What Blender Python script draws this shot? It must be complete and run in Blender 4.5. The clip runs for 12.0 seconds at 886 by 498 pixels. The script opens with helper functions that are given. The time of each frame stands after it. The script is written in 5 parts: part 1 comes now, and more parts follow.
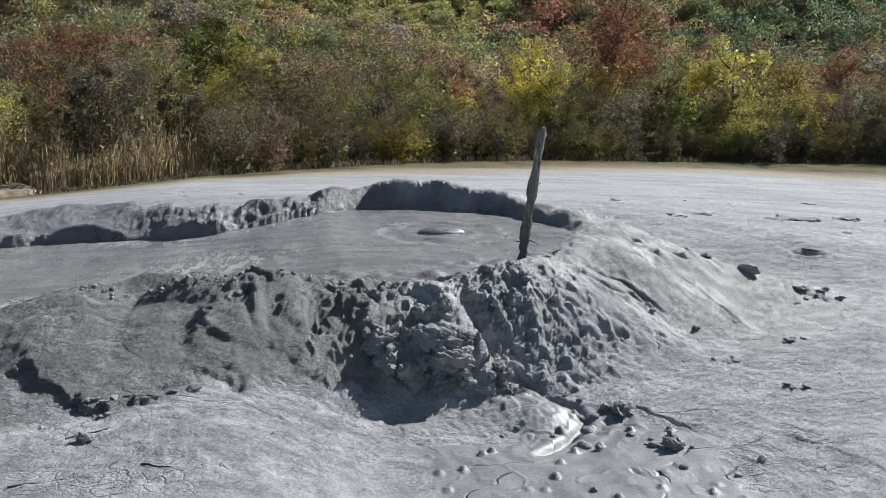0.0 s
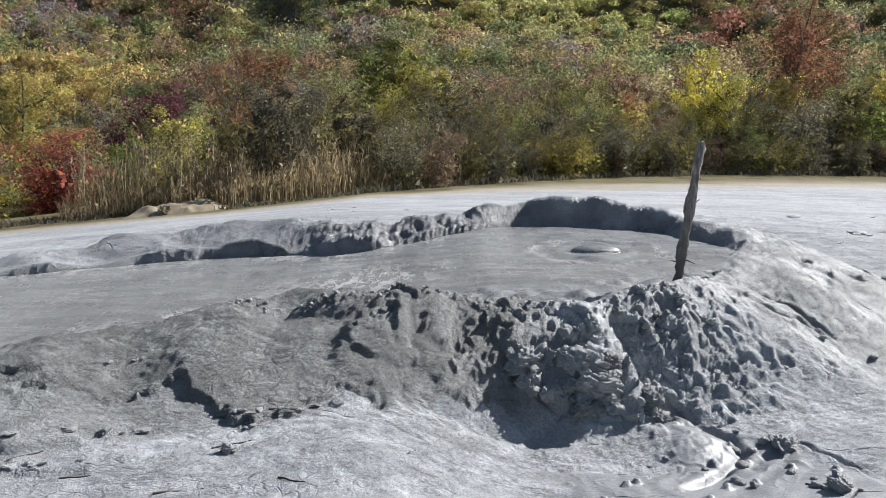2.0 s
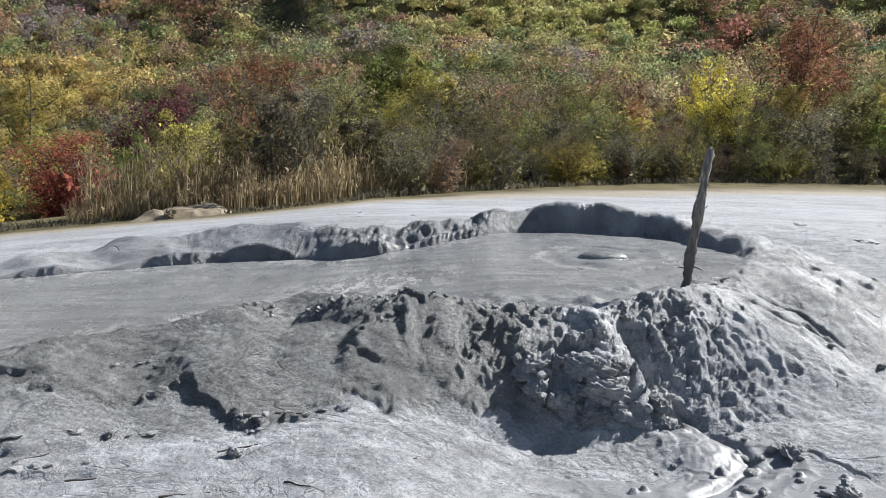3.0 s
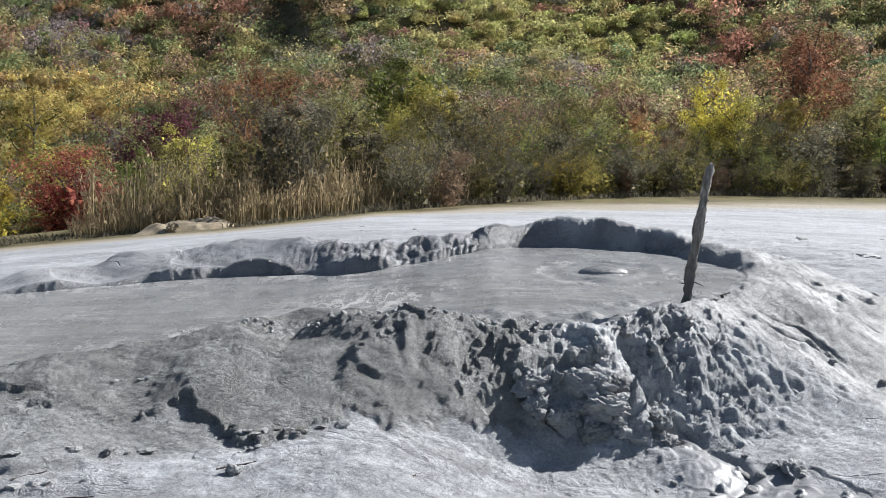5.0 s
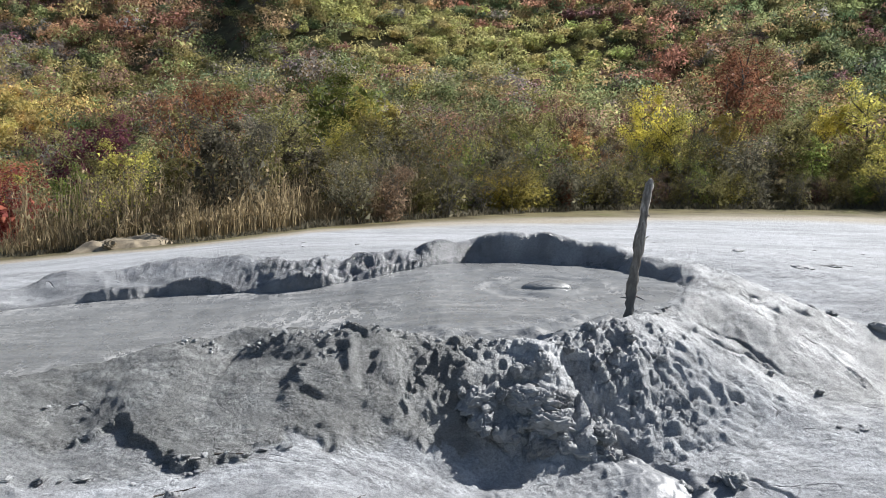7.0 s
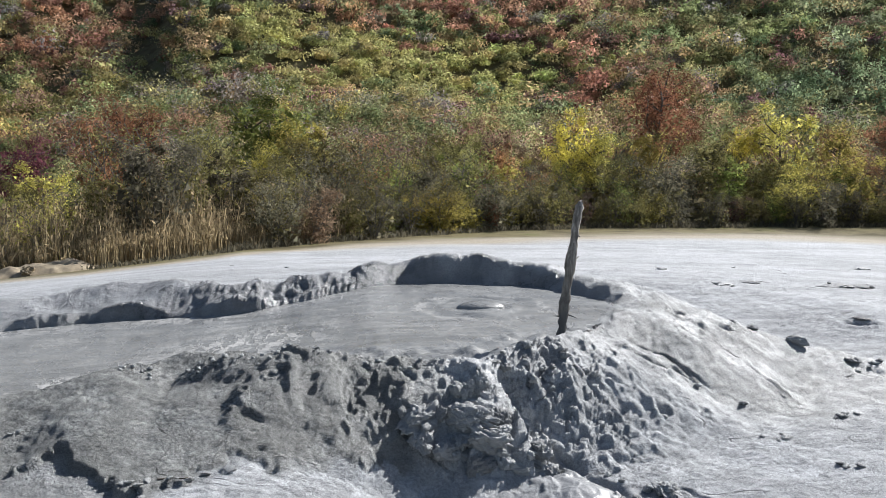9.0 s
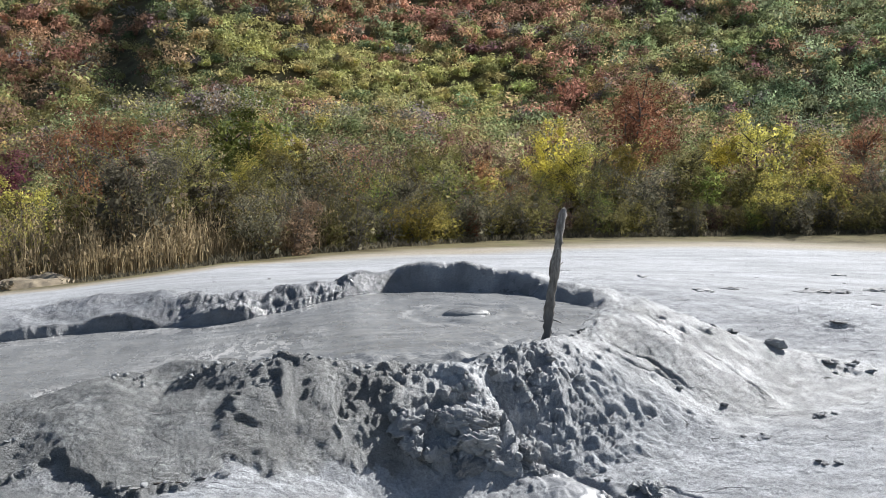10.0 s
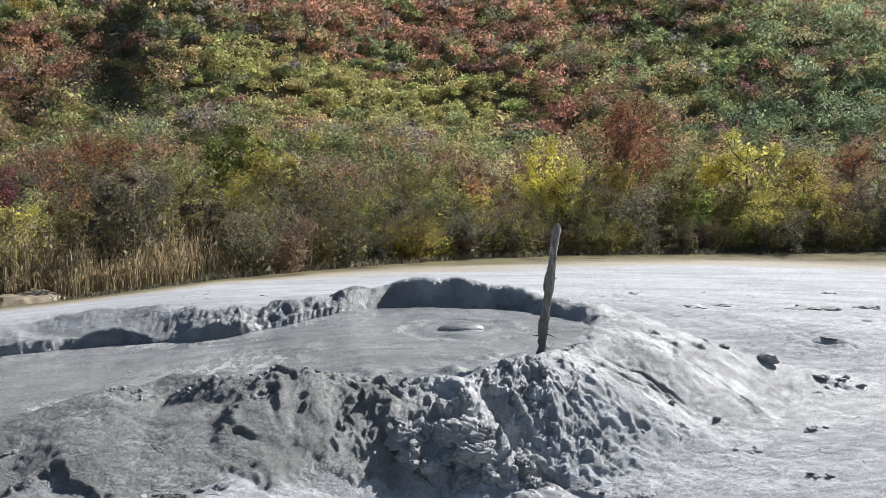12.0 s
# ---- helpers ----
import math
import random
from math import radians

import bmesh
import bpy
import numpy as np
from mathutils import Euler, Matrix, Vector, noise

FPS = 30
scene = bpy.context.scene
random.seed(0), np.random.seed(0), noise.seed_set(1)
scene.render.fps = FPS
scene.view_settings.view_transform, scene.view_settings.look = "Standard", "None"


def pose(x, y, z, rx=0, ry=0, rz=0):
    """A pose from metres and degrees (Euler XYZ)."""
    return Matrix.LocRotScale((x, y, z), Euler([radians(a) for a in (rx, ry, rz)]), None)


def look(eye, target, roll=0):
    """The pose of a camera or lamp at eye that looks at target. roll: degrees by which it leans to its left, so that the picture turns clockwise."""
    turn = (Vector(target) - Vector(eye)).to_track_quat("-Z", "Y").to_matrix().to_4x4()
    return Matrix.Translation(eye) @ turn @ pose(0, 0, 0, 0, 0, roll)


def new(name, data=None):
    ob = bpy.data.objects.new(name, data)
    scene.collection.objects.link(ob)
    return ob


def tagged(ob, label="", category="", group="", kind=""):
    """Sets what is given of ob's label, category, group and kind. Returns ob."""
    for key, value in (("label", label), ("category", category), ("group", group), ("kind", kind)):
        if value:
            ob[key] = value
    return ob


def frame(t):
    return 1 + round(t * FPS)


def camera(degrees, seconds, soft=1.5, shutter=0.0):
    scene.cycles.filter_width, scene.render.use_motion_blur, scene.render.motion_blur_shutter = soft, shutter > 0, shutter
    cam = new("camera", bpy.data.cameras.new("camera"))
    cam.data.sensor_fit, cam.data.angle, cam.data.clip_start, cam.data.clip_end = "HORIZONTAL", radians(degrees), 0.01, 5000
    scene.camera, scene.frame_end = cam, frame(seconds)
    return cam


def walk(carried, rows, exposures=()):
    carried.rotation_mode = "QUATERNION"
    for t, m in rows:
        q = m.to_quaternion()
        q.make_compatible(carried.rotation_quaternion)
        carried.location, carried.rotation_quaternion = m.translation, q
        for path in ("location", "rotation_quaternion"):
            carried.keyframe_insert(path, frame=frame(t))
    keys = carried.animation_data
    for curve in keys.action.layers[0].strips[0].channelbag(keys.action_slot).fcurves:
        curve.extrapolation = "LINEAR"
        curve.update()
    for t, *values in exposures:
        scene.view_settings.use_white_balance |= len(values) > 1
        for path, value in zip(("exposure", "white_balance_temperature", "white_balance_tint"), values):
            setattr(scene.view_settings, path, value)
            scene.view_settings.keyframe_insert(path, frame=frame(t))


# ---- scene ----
cam = camera(51.2, 12.0, soft=0.65)
PATH = [
    (0, -0.122, -0.095, 1.087, 78.814, -1.216, -10.843),
    (0.5, -0.051, -0.060, 1.087, 79.056, -0.634, -6.956),
    (1, -0.007, -0.041, 1.081, 79.305, 0.041, -2.731),
    (1.5, 0.002, -0.032, 1.083, 79.522, 0.341, -0.544),
    (2, 0.000, -0.022, 1.086, 79.673, 0.113, -0.445),
    (2.5, -0.004, -0.015, 1.081, 79.851, -0.057, -0.282),
    (3, -0.012, -0.012, 1.080, 80.029, -0.216, -0.073),
    (5, 0.001, -0.011, 1.093, 80.845, -0.167, 0.076),
    (5.5, 0.000, 0.000, 1.090, 81.000, -0.000, 0.000),
    (6, 0.000, 0.013, 1.092, 81.162, 0.116, -0.412),
    (6.5, 0.001, 0.021, 1.098, 81.439, -0.007, -2.011),
    (8.5, -0.016, -0.002, 1.106, 82.713, -0.176, -6.833),
    (9, -0.061, -0.071, 1.119, 83.060, -0.079, -8.065),
    (9.5, -0.092, -0.145, 1.109, 83.396, 0.164, -8.559),
    (10, -0.111, -0.166, 1.110, 83.742, 0.309, -9.330),
    (10.5, -0.121, -0.182, 1.109, 84.101, 0.460, -9.603),
    (11, -0.131, -0.201, 1.110, 84.431, 0.444, -9.719),
    (11.5, -0.139, -0.210, 1.106, 84.689, 0.346, -9.795),
    (12, -0.146, -0.216, 1.100, 84.842, 0.167, -9.867),
]
walk(cam, [(t, pose(x, y, z, rx, ry, rz)) for t, x, y, z, rx, ry, rz in PATH], exposures=[(t, stops, 6250, 10) for t, stops in ((0.0, 0.12), (0.5, 0.14), (1.5, 0.4), (3.0, 0.5), (5.5, 0.56), (8.5, 0.56), (12.0, 0.56))])

# ---- daylight ----
SUN_RIGHT, SUN_UP = radians(54), radians(35)
toward_sun = Vector((math.sin(SUN_RIGHT) * math.cos(SUN_UP), math.cos(SUN_RIGHT) * math.cos(SUN_UP), math.sin(SUN_UP)))
world = bpy.data.worlds.new("sky")
scene.world = world
world.use_nodes = True
sky = world.node_tree.nodes.new("ShaderNodeTexSky")
sky.sky_type, sky.sun_disc = "NISHITA", False
sky.sun_elevation, sky.sun_rotation = SUN_UP, SUN_RIGHT
world.node_tree.links.new(sky.outputs[0], world.node_tree.nodes["Background"].inputs[0])
world.node_tree.nodes["Background"].inputs[1].default_value = 0.052
sun = new("sun", bpy.data.lights.new("sun", "SUN"))
sun.data.energy, sun.data.angle, sun.data.color = 5.5, radians(0.53), (1.0, 0.97, 0.93)
sun.matrix_world = look(toward_sun * 50, (0, 0, 0))


# ---- materials ----
def material(name):
    m = bpy.data.materials.new(name)
    m.use_nodes = True
    return m, m.node_tree, m.node_tree.nodes["Principled BSDF"]


def node(tree, kind, values=None, **attributes):
    n = tree.nodes.new("ShaderNode" + kind)
    for key, value in attributes.items():
        setattr(n, key, value)
    for key, value in (values or {}).items():
        n.inputs[key].default_value = value
    return n


def ramp(tree, source, stops):
    n = node(tree, "ValToRGB")
    el = n.color_ramp.elements
    while len(el) < len(stops):
        el.new(0.5)
    for e, (at, c) in zip(el, stops):
        e.position, e.color = at, (*c, 1) if not isinstance(c, float) else (c, c, c, 1)
    tree.links.new(source, n.inputs[0])
    return n.outputs[0]


def blend(tree, factor, a, b, mode="MIX"):
    n = node(tree, "Mix", data_type="RGBA", blend_type=mode)
    for slot, v in ((0, factor), (6, a), (7, b)):
        if isinstance(v, (int, float)):
            n.inputs[slot].default_value = v if slot == 0 else (v, v, v, 1)
        elif isinstance(v, tuple):
            n.inputs[slot].default_value = (*v, 1)
        else:
            tree.links.new(v, n.inputs[slot])
    return n.outputs[2]


def sums(tree, op, a, b):
    n = node(tree, "Math", operation=op)
    for slot, v in ((0, a), (1, b)):
        if isinstance(v, (int, float)):
            n.inputs[slot].default_value = v
        else:
            tree.links.new(v, n.inputs[slot])
    return n.outputs[0]


def grain(tree, where, scale, detail=4.0, rough=0.6, stretch=None):
    if stretch:
        mp = node(tree, "Mapping")
        mp.inputs["Scale"].default_value = stretch
        tree.links.new(where, mp.inputs[0])
        where = mp.outputs[0]
    n = node(tree, "TexNoise", {"Scale": scale, "Detail": detail, "Roughness": rough})
    tree.links.new(where, n.inputs["Vector"])
    return n.outputs[0]


def relief(tree, heights, shader):
    """Chained bumps: (height socket, strength, distance)."""
    last = None
    for h, strength, distance in heights:
        b = node(tree, "Bump", {"Strength": strength, "Distance": distance})
        tree.links.new(h, b.inputs["Height"])
        if last:
            tree.links.new(last, b.inputs["Normal"])
        last = b.outputs[0]
    tree.links.new(last, shader.inputs["Normal"])


def mud_ground_material():
    m, t, s = material("mud_ground")
    where = node(t, "TexCoord").outputs["Object"]
    masks = []
    for key in ("cover", "skin"):
        split = node(t, "SeparateColor")
        t.links.new(node(t, "Attribute", attribute_name=key).outputs["Color"], split.inputs[0])
        masks += list(split.outputs)
    wet, soil, pale, slick_mud, olive, gloss = masks
    big, mid, fine = grain(t, where, 1.3), grain(t, where, 9, 6, 0.65), grain(t, where, 75, 5, 0.75)
    crumbs = ramp(t, grain(t, where, 95, 4, 0.72, (1.0, 1.25, 1)), [(0.36, 0.0), (0.62, 1.0)])
    speck = grain(t, where, 170, 3, 0.7)
    bent = node(t, "VectorMath", operation="ADD")
    push = node(t, "VectorMath", operation="SCALE", values={"Scale": 0.16})
    wander = node(t, "TexNoise", {"Scale": 6.0, "Detail": 3.0})
    t.links.new(where, wander.inputs["Vector"])
    t.links.new(wander.outputs["Color"], push.inputs[0])
    t.links.new(where, bent.inputs[0])
    t.links.new(push.outputs[0], bent.inputs[1])
    plates = node(t, "TexVoronoi", {"Scale": 11.0}, feature="DISTANCE_TO_EDGE")
    t.links.new(bent.outputs[0], plates.inputs["Vector"])
    broken = ramp(t, grain(t, where, 3.0, 3), [(0.5, 0.0), (0.6, 1.0)])
    firm = sums(t, "SUBTRACT", 1.0, sums(t, "MAXIMUM", slick_mud, sums(t, "MULTIPLY", olive, 0.7)))
    crack = sums(t, "MULTIPLY", ramp(t, plates.outputs["Distance"], [(0.0, 1.0), (0.06, 0.0)]), sums(t, "MULTIPLY", broken, sums(t, "MULTIPLY", firm, pale)))
    streak = grain(t, where, 4.0, 8, 0.74, (0.7, 1.2, 1))
    # long creases that wander over the flats
    fold = grain(t, where, 1.5, 3, 0.5, (0.75, 1.2, 1))
    fold = sums(t, "ABSOLUTE", sums(t, "SUBTRACT", fold, 0.5), 0.0)
    seam = sums(t, "MULTIPLY", ramp(t, fold, [(0.0, 1.0), (0.007, 0.0)]), ramp(t, grain(t, where, 2.3, 2), [(0.56, 0.0), (0.62, 1.0)]))
    seam = sums(t, "MULTIPLY", seam, sums(t, "SUBTRACT", 1.0, soil))
    # short squiggles where the crust has lifted
    squiggle = sums(t, "ABSOLUTE", sums(t, "SUBTRACT", grain(t, where, 17, 4, 0.6, (0.8, 1.2, 1)), 0.5), 0.0)
    squiggle = sums(t, "MULTIPLY", ramp(t, squiggle, [(0.0, 1.0), (0.02, 0.0)]), ramp(t, grain(t, where, 10, 3, 0.6), [(0.55, 0.0), (0.62, 1.0)]))
    dash = sums(t, "ABSOLUTE", sums(t, "SUBTRACT", grain(t, where, 2.6, 5, 0.65, (0.5, 1.5, 1)), 0.5), 0.0)
    dash = sums(t, "MULTIPLY", ramp(t, dash, [(0.0, 1.0), (0.022, 0.0)]), ramp(t, grain(t, where, 1.6, 3, 0.6, (0.6, 1.2, 1)), [(0.47, 0.0), (0.56, 0.9)]))
    squiggle = sums(t, "MAXIMUM", squiggle, sums(t, "MULTIPLY", dash, pale))
    squiggle = sums(t, "MULTIPLY", squiggle, sums(t, "SUBTRACT", 1.0, sums(t, "MAXIMUM", slick_mud, soil)))
    dry = ramp(t, mid, [(0.36, (0.44, 0.448, 0.453)), (0.62, (0.60, 0.61, 0.617))])
    crust = ramp(t, blend(t, 0.35, blend(t, 0.5, mid, streak), grain(t, where, 1.4, 7, 0.7, (0.7, 1.1, 1))), [(0.4, (0.44, 0.45, 0.464)), (0.5, (0.60, 0.613, 0.632)), (0.58, (0.70, 0.714, 0.733))])
    patches = ramp(t, grain(t, where, 0.35, 6, 0.62, (0.6, 1.1, 1)), [(0.43, 0.78), (0.5, 0.93), (0.58, 1.04)])
    crust = blend(t, 1.0, crust, patches, "MULTIPLY")
    dry = blend(t, pale, dry, crust)
    damp = ramp(t, big, [(0.38, (0.46, 0.466, 0.472)), (0.62, (0.62, 0.626, 0.628))])
    damp = blend(t, olive, damp, ramp(t, blend(t, 0.5, mid, big), [(0.4, (0.295, 0.298, 0.284)), (0.6, (0.42, 0.424, 0.408))]))
    edge = sums(t, "ADD", wet, sums(t, "MULTIPLY", sums(t, "SUBTRACT", mid, 0.5), 0.7))
    moist = ramp(t, edge, [(0.25, 0.0), (0.75, 1.0)])
    colour = blend(t, moist, dry, damp)
    colour = blend(t, sums(t, "MULTIPLY", slick_mud, 0.8), colour, ramp(t, grain(t, where, 5, 3, 0.5, (1.6, 0.7, 1)), [(0.35, (0.19, 0.197, 0.205)), (0.65, (0.29, 0.298, 0.307))]))
    colour = blend(t, 0.5, colour, ramp(t, fine, [(0.38, 0.4), (0.58, 1.0)]), "MULTIPLY")
    colour = blend(t, 0.35, colour, ramp(t, speck, [(0.4, 0.4), (0.58, 1.0)]), "MULTIPLY")
    colour = blend(t, sums(t, "MULTIPLY", crack, 0.45), colour, (0.07, 0.08, 0.08))
    colour = blend(t, sums(t, "MULTIPLY", seam, 0.6), colour, (0.07, 0.07, 0.07))
    colour = blend(t, sums(t, "MULTIPLY", squiggle, sums(t, "SUBTRACT", 0.42, sums(t, "MULTIPLY", olive, 0.36))), colour, (0.09, 0.09, 0.09))
    earth = ramp(t, grain(t, where, 0.5, 6), [(0.35, (0.11, 0.094, 0.056)), (0.55, (0.19, 0.165, 0.095)), (0.7, (0.14, 0.14, 0.06))])
    colour = blend(t, 1.0, colour, (0.95, 0.95, 0.955), "MULTIPLY")
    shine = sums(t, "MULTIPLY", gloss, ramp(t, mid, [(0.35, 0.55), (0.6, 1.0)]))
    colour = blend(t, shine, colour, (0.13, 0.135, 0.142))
    tan = ramp(t, mid, [(0.35, (0.28, 0.235, 0.17)), (0.65, (0.46, 0.40, 0.30))])
    colour = blend(t, ramp(t, soil, [(0.08, 0.0), (0.4, 0.85)]), colour, tan)
    colour = blend(t, ramp(t, soil, [(0.55, 0.0), (0.9, 1.0)]), colour, earth)
    t.links.new(colour, s.inputs["Base Color"])
    t.links.new(sums(t, "SUBTRACT", sums(t, "MULTIPLY", 0.5, sums(t, "SUBTRACT", 1.0, soil)), sums(t, "MULTIPLY", slick_mud, 0.05)), s.inputs["Specular IOR Level"])
    matt = sums(t, "SUBTRACT", 0.92, sums(t, "MULTIPLY", moist, 0.34))
    patchy = sums(t, "MULTIPLY", sums(t, "SUBTRACT", moist, sums(t, "MULTIPLY", moist, slick_mud)), ramp(t, grain(t, where, 5, 4), [(0.5, 0.0), (0.7, 0.2)]))
    matt = sums(t, "SUBTRACT", matt, patchy)
    matt = sums(t, "SUBTRACT", matt, sums(t, "MULTIPLY", slick_mud, 0.13))
    t.links.new(sums(t, "SUBTRACT", matt, sums(t, "MULTIPLY", shine, 0.36)), s.inputs["Roughness"])
    flakes = blend(t, 0.5, ramp(t, grain(t, where, 34, 7, 0.78), [(0.45, 0.0), (0.55, 1.0)]), ramp(t, grain(t, where, 13, 8, 0.75, (0.7, 1.25, 1)), [(0.44, 0.0), (0.52, 1.0)]))
    wrinkle = sums(t, "ABSOLUTE", sums(t, "SUBTRACT", grain(t, where, 3.5, 2, 0.5), 0.5), 0.0)
    wrinkle = ramp(t, wrinkle, [(0.0, 1.0), (0.03, 0.0)])
    rough_skin = sums(t, "SUBTRACT", 1.0, sums(t, "MULTIPLY", slick_mud, 0.85))
    grainy = sums(t, "MULTIPLY", sums(t, "MAXIMUM", olive, sums(t, "MULTIPLY", rough_skin, 0.32)), ramp(t, grain(t, where, 7, 3), [(0.38, 0.25), (0.6, 1.0)]))
    relief(t, [(sums(t, "MULTIPLY", mid, rough_skin), 0.3, 0.03), (sums(t, "MULTIPLY", streak, rough_skin), 0.12, 0.03), (sums(t, "SUBTRACT", 1.0, seam), 0.8, 0.02), (sums(t, "MULTIPLY", flakes, rough_skin), 0.4, 0.004), (sums(t, "MULTIPLY", crumbs, grainy), 0.9, 0.018), (sums(t, "SUBTRACT", 1.0, squiggle), 0.6, 0.008), (sums(t, "SUBTRACT", 1.0, crack), 0.6, 0.01), (sums(t, "MULTIPLY", wrinkle, slick_mud), 0.2, 0.012)], s)
    return m


def liquid_mud_material():
    m, t, s = material("liquid_mud")
    where = node(t, "TexCoord").outputs["Object"]
    swirl = grain(t, where, 1.6, 4, 0.6, (1.2, 0.6, 1))
    film = grain(t, where, 6, 3, 0.5, (1.2, 0.6, 1))
    colour = ramp(t, swirl, [(0.3, (0.205, 0.207, 0.204)), (0.7, (0.295, 0.297, 0.291))])
    froth = ramp(t, film, [(0.60, 0.0), (0.70, 0.35)])
    colour = blend(t, froth, colour, (0.34, 0.33, 0.31))
    turned = node(t, "Mapping", {"Rotation": (0, 0, radians(-20)), "Scale": (0.35, 2.2, 1)})
    t.links.new(where, turned.inputs[0])
    drift = grain(t, turned.outputs[0], 3.2, 6, 0.66)
    colour = blend(t, 0.5, colour, ramp(t, drift, [(0.36, 0.62), (0.5, 0.95), (0.62, 1.0)]), "MULTIPLY")
    trail = sums(t, "ABSOLUTE", sums(t, "SUBTRACT", drift, 0.5), 0.0)
    trail = sums(t, "MULTIPLY", ramp(t, trail, [(0.0, 0.6), (0.012, 0.0)]), ramp(t, grain(t, where, 1.1, 3), [(0.45, 0.0), (0.55, 1.0)]))
    colour = blend(t, trail, colour, (0.55, 0.54, 0.525))
    scum = node(t, "Attribute", attribute_name="scum").outputs["Fac"]
    lace = sums(t, "MULTIPLY", scum, ramp(t, grain(t, where, 11, 5, 0.65, (1.2, 0.6, 1)), [(0.5, 0.0), (0.57, 1.0)]))
    curl = sums(t, "ABSOLUTE", sums(t, "SUBTRACT", grain(t, where, 2.6, 4, 0.6, (1.2, 0.6, 1)), 0.5), 0.0)
    curl = sums(t, "MULTIPLY", ramp(t, curl, [(0.0, 1.0), (0.014, 0.0)]), sums(t, "ADD", 0.2, scum))
    lace = sums(t, "MAXIMUM", lace, curl)
    specks = node(t, "TexVoronoi", {"Scale": 13.0})
    t.links.new(where, specks.inputs["Vector"])
    dot = ramp(t, specks.outputs["Distance"], [(0.08, 1.0), (0.13, 0.0)])
    colour = blend(t, lace, colour, (0.46, 0.45, 0.435))
    t.links.new(blend(t, sums(t, "MULTIPLY", dot, 0.7), colour, (0.10, 0.10, 0.10)), s.inputs["Base Color"])
    t.links.new(sums(t, "ADD", ramp(t, film, [(0.35, 0.22), (0.7, 0.4)]), sums(t, "MULTIPLY", lace, 0.3)), s.inputs["Roughness"])
    s.inputs["Specular IOR Level"].default_value = 0.35
    relief(t, [(grain(t, where, 16, 4, 0.6, (0.6, 1.5, 1)), 0.22, 0.03), (drift, 0.1, 0.04), (grain(t, where, 48, 3, 0.6, (0.8, 1.4, 1)), 0.4, 0.01), (lace, 0.4, 0.01)], s)
    return m


def clod_material():
    m, t, s = material("mud_clod")
    where = node(t, "TexCoord").outputs["Object"]
    mid, fine = grain(t, where, 14, 5), grain(t, where, 90, 4, 0.7)
    colour = ramp(t, mid, [(0.3, (0.42, 0.425, 0.427)), (0.72, (0.62, 0.618, 0.61))])
    own = ramp(t, node(t, "ObjectInfo").outputs["Random"], [(0.0, 0.5), (0.5, 0.8), (1.0, 1.0)])
    t.links.new(blend(t, 1.0, colour, own, "MULTIPLY"), s.inputs["Base Color"])
    s.inputs["Roughness"].default_value = 0.7
    relief(t, [(fine, 0.5, 0.02), (mid, 0.4, 0.05)], s)
    return m


def wood_material(name, dark, light, scale=1.0, muddy=None):
    m, t, s = material(name)
    where = node(t, "TexCoord").outputs["Object"]
    g = grain(t, where, 60 * scale, 5, 0.7, (1, 1, 0.12))
    spots = grain(t, where, 14 * scale, 5, 0.6, (1, 1, 0.5))
    colour = blend(t, ramp(t, spots, [(0.45, 0.0), (0.62, 0.8)]), ramp(t, g, [(0.35, dark), (0.65, light)]), tuple(c * 0.6 for c in dark))
    if muddy:
        height = node(t, "SeparateXYZ")
        t.links.new(where, height.inputs[0])
        foot = sums(t, "ADD", height.outputs[2], sums(t, "MULTIPLY", sums(t, "SUBTRACT", spots, 0.5), 0.25))
        colour = blend(t, ramp(t, foot, [(0.40, 0.45), (0.6, 0.0)]), colour, tuple(c * 0.5 for c in dark))
        colour = blend(t, ramp(t, foot, [(0.12, 1.0), (0.2, 0.0)]), colour, muddy)
    t.links.new(colour, s.inputs["Base Color"])
    s.inputs["Roughness"].default_value = 0.85
    relief(t, [(g, 0.7, 0.01), (spots, 0.5, 0.02)], s)
    return m


def leaf_material(name, stops, attribute=""):
    """Thin leaves: they scatter light back and let some through."""
    m, t, s = material(name)
    middle = stops[1][1] if stops else None
    # the stronger blue factor puts a little aerial haze into the leaf colours
    stops = [(at, tuple(min(k * (0.8 * c + 0.2 * d), 0.9) for k, c, d in zip((1.65, 1.6, 2.0), rgb, middle))) for at, rgb in stops]
    rnd = node(t, "NewGeometry").outputs["Random Per Island"]
    if attribute:
        own = node(t, "Attribute", attribute_name=attribute).outputs["Color"]
        calm = node(t, "HueSaturation", {"Saturation": 0.88})
        t.links.new(own, calm.inputs["Color"])
        own = calm.outputs[0]
        colour = blend(t, 1.0, own, ramp(t, rnd, [(0.0, 0.82), (0.6, 1.0), (1.0, 1.0)]), "MULTIPLY")
    else:
        colour = ramp(t, rnd, stops)
        shift = node(t, "HueSaturation", {"Saturation": 0.95})
        ob = node(t, "ObjectInfo").outputs["Random"]
        t.links.new(sums(t, "ADD", 0.485, sums(t, "MULTIPLY", ob, 0.03)), shift.inputs["Hue"])
        t.links.new(sums(t, "ADD", 0.6, sums(t, "MULTIPLY", ob, 0.85)), shift.inputs["Value"])
        t.links.new(colour, shift.inputs["Color"])
        colour = shift.outputs[0]
    thin = node(t, "BsdfTranslucent")
    flat = node(t, "BsdfDiffuse")
    mix = node(t, "MixShader", {0: 0.56})
    for sh in (thin, flat):
        t.links.new(colour, sh.inputs["Color"])
    t.links.new(flat.outputs[0], mix.inputs[1])
    t.links.new(thin.outputs[0], mix.inputs[2])
    t.links.new(mix.outputs[0], t.nodes["Material Output"].inputs[0])
    t.nodes.remove(s)
    return m


